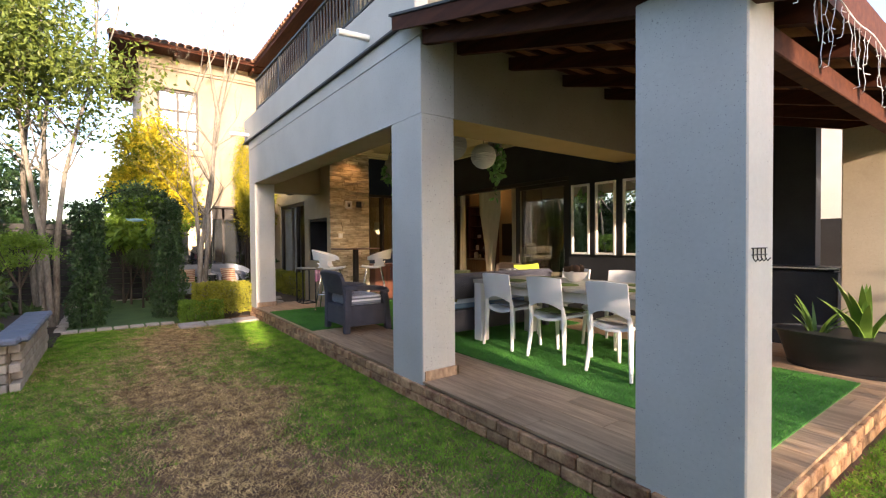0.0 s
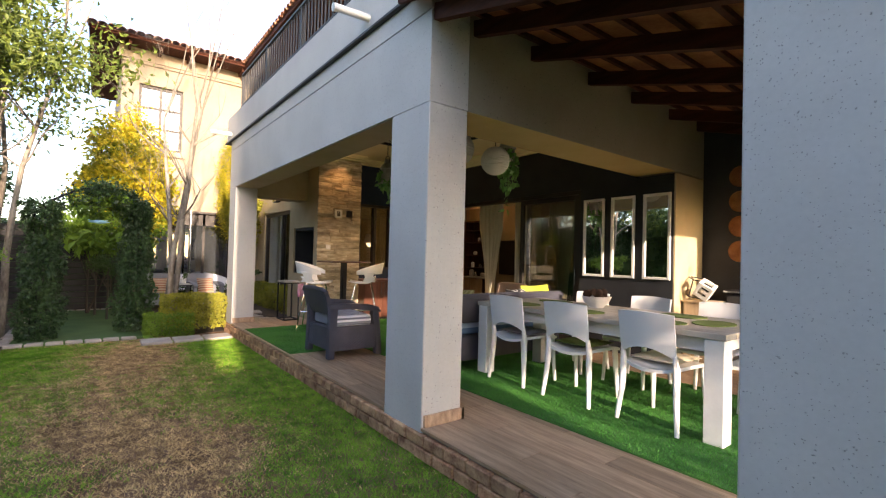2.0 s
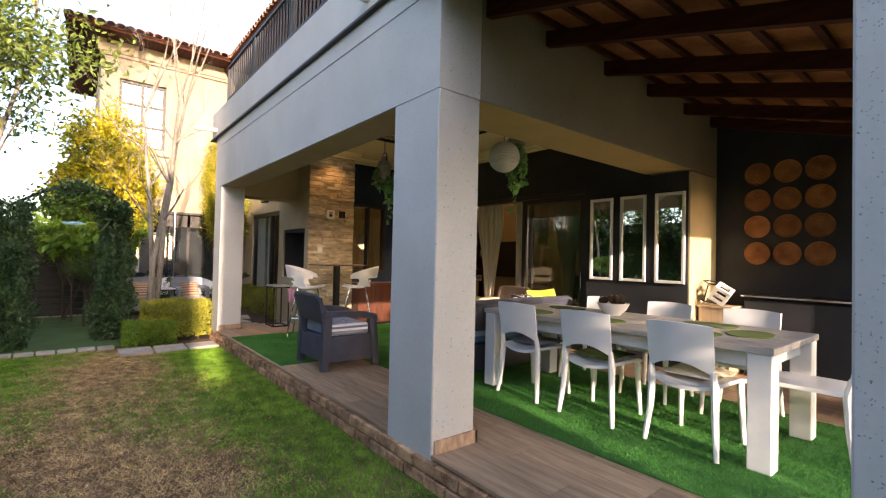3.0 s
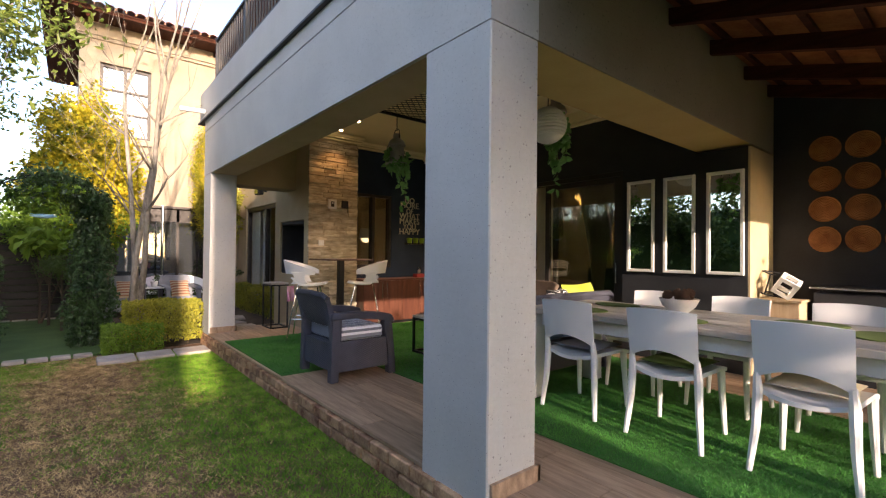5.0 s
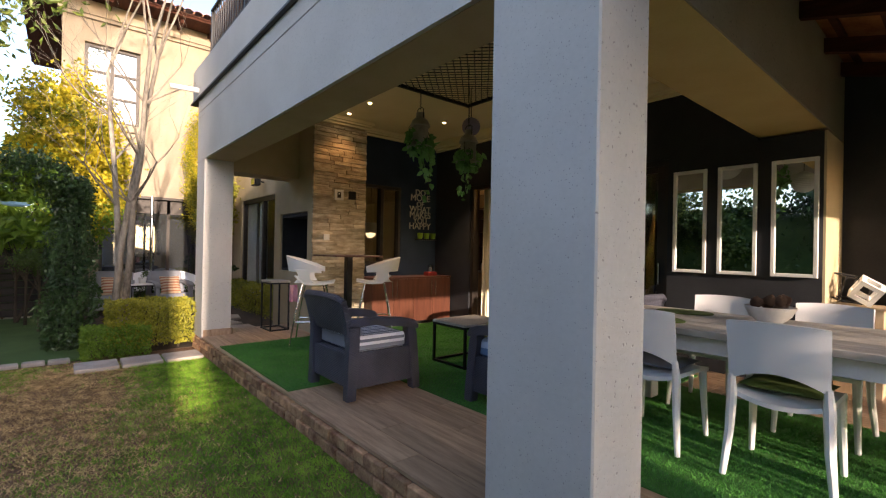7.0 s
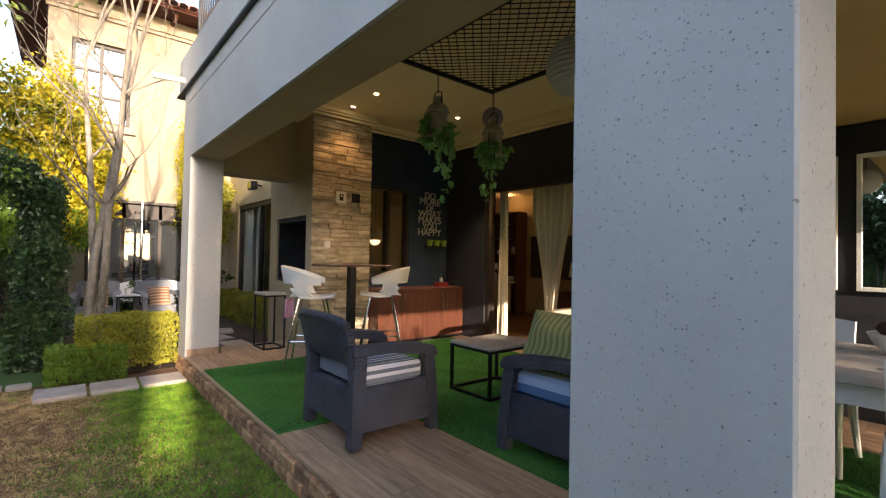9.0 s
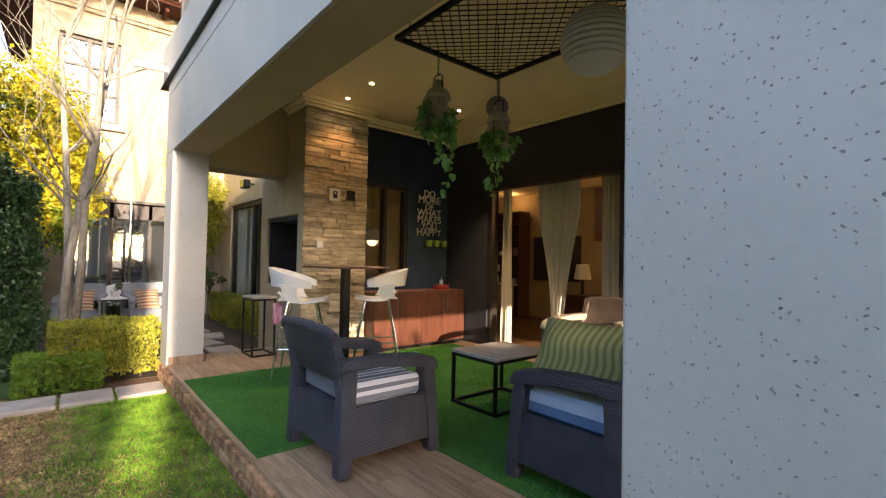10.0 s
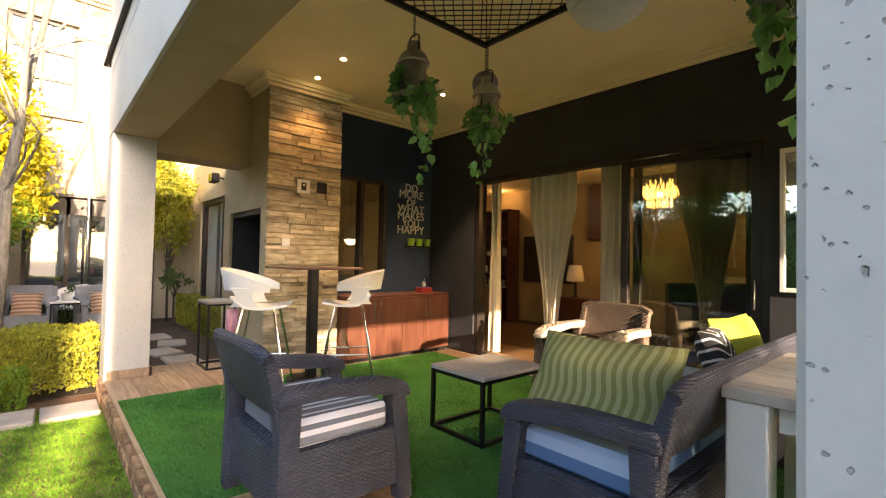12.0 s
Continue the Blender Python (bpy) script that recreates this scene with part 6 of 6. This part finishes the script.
# unseen tree added on the sunny side, whose leaves break up the low sun
shrub("sun_screen_tree", 7.2, 2.6, 1.0, [(0, 0, 2.3, 0.9, 1.5, 1.3, 1400, 20), (0, 1.6, 2.5, 0.9, 1.2, 1.2, 600, 12), (0.3, -0.45, 3.3, 0.6, 0.75, 0.6, 800, 16)], L_MID, 0.15, "unseen loose leafy tree added on the sunny side to dapple the sun", "tree")

# ---- planter and edging by the lawn ----
plant = thing("raised_planter", at(0, 0, G), "raised planter of pale stone blocks with a blue-grey coping", "planter")
part("core", B((-7.15, -4.95, -2.15, -1.16, -0.05, 0.50)), MORTAR, plant)
part("soil", B((-7.0, -5.1, -2.0, -1.3, 0.50, 0.54)), SOIL, plant)
block = mesh_of("block", B((0, 0.285, 0, 0.09, 0, 0.088), bev=0.008), SLAB)
for j in range(5):
    for i in range(8):
        part("block", block, SLAB, plant, "", at(-7.22 + 0.295 * i - (0.14 if j % 2 else 0), -1.16, 0.0 + 0.1 * j))
    for i in range(4):
        part("block", block, SLAB, plant, "", at(-4.865, -2.35 + 0.295 * i + (0.0 if j % 2 else 0.005), 0.1 * j, 0, 0, 90))
cope = mesh_of("coping", B((0, 0.42, -0.15, 0.15, 0, 0.07), bev=0.02), material("coping_stone", (0.10, 0.12, 0.17), (0.16, 0.18, 0.23), rough=0.6, bump=0.2))
for i in range(5):
    part("coping", cope, SLAB, plant, "blue-grey coping stone", at(-7.0 + 0.43 * i, -1.14, 0.505))
for i in range(3):
    part("coping", cope, SLAB, plant, "blue-grey coping stone", at(-4.84, -2.2 + 0.43 * i - 0.14, 0.505, 0, 0, 90))
shrub("planter_plant", -5.6, -1.7, 0.1, [(0, 0, 0.30, 0.55, 0.3, 0.22, 700, 12), (-0.8, 0, 0.30, 0.5, 0.3, 0.22, 700, 12)], L_MID, 0.14, "green leafy plants in the raised planter", z0=0.58)

structure("flower_bed", B((-13.0, -7.2, -5.0, -1.02, -0.1, G + 0.02)), SOIL, "dark soil of the flower bed")
structure("terrace_base", B((-12.9, -8.42, -0.96, 0.72, -0.1, G + 0.03)), OLDTURF, "artificial turf terrace under the arch")
structure("gravel_path", B((-14.6, -8.5, 0.74, 4.15, -0.1, G + 0.012)), SOIL, "dark soil round the garden chairs")
slab_i = 0
for y0, y1 in ((0.64, 1.06), (1.09, 1.51), (1.54, 1.96)):
    single("paving_slab", B((-0.21, 0.21, -(y1 - y0) / 2, (y1 - y0) / 2, -0.03, 0.045), bev=0.01), SLAB, at(-7.88, (y0 + y1) / 2, G, 0.5 * slab_i, 0, rng.uniform(-1.5, 1.5)), "pale grey-pink paving slab at the lawn's edge", "paving slab", "edge slabs")
    slab_i += 1
edge_stone = mesh_of("edging_stone", B((-0.075, 0.075, -0.105, 0.105, -0.05, 0.045), bev=0.014), SLAB)
for i in range(7):
    ob = new("edging_stone", edge_stone)
    ob.matrix_basis = at(-8.42 + rng.uniform(-0.02, 0.02), -0.90 + 0.235 * i, G, 0, 0, rng.uniform(-8, 8))
    tagged(ob, "pale rough edging stone round the terrace", "edging stone", "edging stones")
for i in range(19):
    ob = new("edging_stone", edge_stone)
    ob.matrix_basis = at(-8.6 - 0.235 * i, -1.03 + rng.uniform(-0.02, 0.02), G, 0, 0, 90 + rng.uniform(-8, 8))
    tagged(ob, "pale rough edging stone round the terrace", "edging stone", "edging stones")
for i in range(8):
    ob = new("edging_stone", edge_stone)
    ob.matrix_basis = at(-12.95, -0.9 + 0.235 * i, G, 0, 0, rng.uniform(-8, 8))
    tagged(ob, "pale rough edging stone round the terrace", "edging stone", "edging stones")
for i, (sx, sy) in enumerate(((-9.0, 2.75), (-9.6, 3.0), (-10.3, 2.9), (-11.0, 3.15), (-11.8, 3.05))):
    single("stepping_stone", B((-0.26, 0.26, -0.2, 0.2, -0.02, 0.035), bev=0.012), SLAB, at(sx, sy, G + 0.012, 0, 0, 12 * (i % 3) - 10), "pale stepping stone in the side path", "stepping stone", "stepping stones")

# ---- artificial turf on the patio ----
L1 = ((-7.20, -5.0, 2.03, 3.0), (-7.20, -3.0, 3.0, 5.56))
L2 = ((-3.0, 0.37, 2.91, 5.03),)
single("turf_mat", B(*[(a, b, c, d, F + 0.0005, F + 0.010) for a, b, c, d in L1]), MAT, at(0, 0, 0), "bright green artificial turf under the lounge set", "turf mat", "turf mats")
single("turf_mat", B(*[(a, b, c, d, F + 0.0005, F + 0.010) for a, b, c, d in L2]), MAT, at(0, 0, 0), "bright green artificial turf under the dining table", "turf mat", "turf mats")


def blades(areas, density, z, h, w, lean=0.5, keep=None):
    """Upright grass blades over rectangles, one triangle each."""
    pts = []
    for a, b, c, d in areas:
        n = int((b - a) * (d - c) * density)
        pts.append(np.stack([rng.uniform(a, b, n), rng.uniform(c, d, n)], 1))
    p = np.concatenate(pts)
    if keep is not None:
        p = p[keep(p)]
    n = len(p)
    a, t = rng.uniform(0, 2 * np.pi, n), rng.uniform(0, 2 * np.pi, n)
    hh, ww_ = h * rng.uniform(0.5, 1.3, n), w * rng.uniform(0.7, 1.3, n)
    base = np.column_stack([p, np.full(n, z)])
    side = np.column_stack([np.cos(a) * ww_, np.sin(a) * ww_, np.zeros(n)])
    tip = base + np.column_stack([np.cos(t) * hh * lean, np.sin(t) * hh * lean, hh])
    v = np.stack([base - side, base + side, tip], 1).reshape(-1, 3)
    return v, np.arange(3 * n).reshape(-1, 3).tolist()


single("turf_pile", blades(L1, 10000, F + 0.009, 0.014, 0.003, 0.8), PILE, at(0, 0, 0), "short green fibres of the lounge turf", "turf", "", "stuff")
single("turf_pile", blades(L2, 10000, F + 0.009, 0.014, 0.003, 0.8), PILE, at(0, 0, 0), "short green fibres of the dining turf", "turf", "", "stuff")
LAWN = ((-8.1, 2.6, -1.6, 1.985), (0.62, 2.8, 1.985, 6.2), (-8.3, -7.2, -1.0, 0.7))


def dry(p):
    """How worn the lawn is at p, from 0 to 1: a bare track along the middle, broken up by noise."""
    q = np.array([noise.noise(Vector((x * 0.9, y * 0.9, 0.3))) * 0.5 + noise.noise(Vector((x * 3.1, y * 3.1, 1.7))) * 0.3 + noise.noise(Vector((x * 11, y * 11, 4.1))) * 0.35 for x, y in p])
    track = np.exp(-((p[:, 1] - 0.40) / 0.70) ** 2) * np.clip((1.2 - p[:, 0]) / 2.0, 0, 1)
    lush = np.clip((p[:, 1] - 1.0) / 0.6, 0, 1)
    return np.clip(0.36 + 0.55 * track + q * 1.05 - 0.50 * lush, 0.05, 0.95)


single("lawn_grass", blades(LAWN, 13000, G - 0.002, 0.027, 0.0027, 0.9, lambda p: rng.uniform(0, 1, len(p)) > dry(p) * 1.12), BLADE, at(0, 0, 0), "short green lawn grass", "grass", "", "stuff")
single("dry_grass", blades(LAWN, 9000, G - 0.001, 0.015, 0.0046, 1.9, lambda p: rng.uniform(0, 1, len(p)) < dry(p)), STRAW, at(0, 0, 0), "dry straw-coloured grass and clippings in the lawn", "grass", "", "stuff")

OUTER = ((-7.1, 6.0, -5.1, -2.2), (-4.8, 2.6, -2.2, -1.6), (2.6, 9.0, -5.1, 1.985), (2.8, 9.0, 1.985, 6.2))
single("lawn_grass", blades(OUTER, 2600, G - 0.002, 0.04, 0.006, 0.9), BLADE, at(0, 0, 0), "short green grass of the wider lawn", "grass", "", "stuff")

# ---- pieces: paving planks, bricks, ledge stones ----
floor = thing("floor", at(0, 0, 0), "wood-look brown plank tiles on the patio", "floor")
floor["kind"] = "structure"
full = mesh_of("plank", B((0.002, 1.278, 0.002, 0.208, F - 0.021, F)), PLANK, 0)
row, y = 0, 2.0
while y < 6.68:
    x = -8.47 - (row * 0.47) % 1.28
    while x < 0.58:
        a, b = max(x, -8.47), min(x + 1.28, 0.575)
        hidden = (a > -7.0 and b < -3.05 and y > 3.05 and y + 0.21 < 5.5) or (a > -2.95 and b < 0.3 and y > 3.1 and y + 0.21 < 5.0)
        if b - a > 0.05 and not hidden:
            if b - a > 1.279:
                part("plank", full, PLANK, floor, "", at(a, y, 0))
            else:
                part("plank", mesh_of("plank", B((0.002, b - a - 0.002, 0.002, 0.208, F - 0.021, F)), PLANK, 0), PLANK, floor, "", at(a, y, 0))
        x += 1.28
    y += 0.21
    row += 1

plinth = thing("brick_step", at(0, 0, 0), "worn red-brown brick edge of the patio", "brick step")
plinth["kind"] = "structure"
bricks = [mesh_of("brick", B((0, 0.224, 0, 0.05, 0, 0.082), bev=0.007), BRICK) for _ in range(3)]
for j in range(2):
    x = -8.47 - (0.117 if j else 0)
    while x < 0.50:
        part("brick", bricks[int(rng.integers(3))], BRICK, plinth, "", at(x, 1.975 + rng.uniform(-0.006, 0.004), 0.038 + 0.094 * j + rng.uniform(-0.002, 0.002), rng.uniform(-1, 1), 0, rng.uniform(-1, 1)))
        x += 0.236
    y = 2.03 + (0.117 if j else 0)
    while y < 6.5:
        part("brick", bricks[int(rng.integers(3))], BRICK, plinth, "", at(0.595 + rng.uniform(-0.005, 0.005), y, 0.038 + 0.094 * j, 0, 0, 90))
        y += 0.236

cladding = thing("stone_cladding", at(-7.508, 3.33, F), "stacked ledge-stone cladding in grey and brown on the chimney", "stone cladding")
cladding["kind"] = "structure"
z = 0.004
while z < 3.12:
    h = float(rng.uniform(0.036, 0.075))
    h = min(h, 3.145 - z)
    y = -0.004
    while y < 0.885:
        ln = float(rng.uniform(0.16, 0.46))
        if 0.889 - (y + ln) < 0.12:
            ln = 0.889 - y
        d = float(rng.uniform(0.024, 0.048))
        part("ledge_stone", B((0.0, d, y + 0.0015, y + ln - 0.0015, z + 0.0015, z + h - 0.0015), bev=0.004), STRIP, cladding)
        y += ln
    z += h
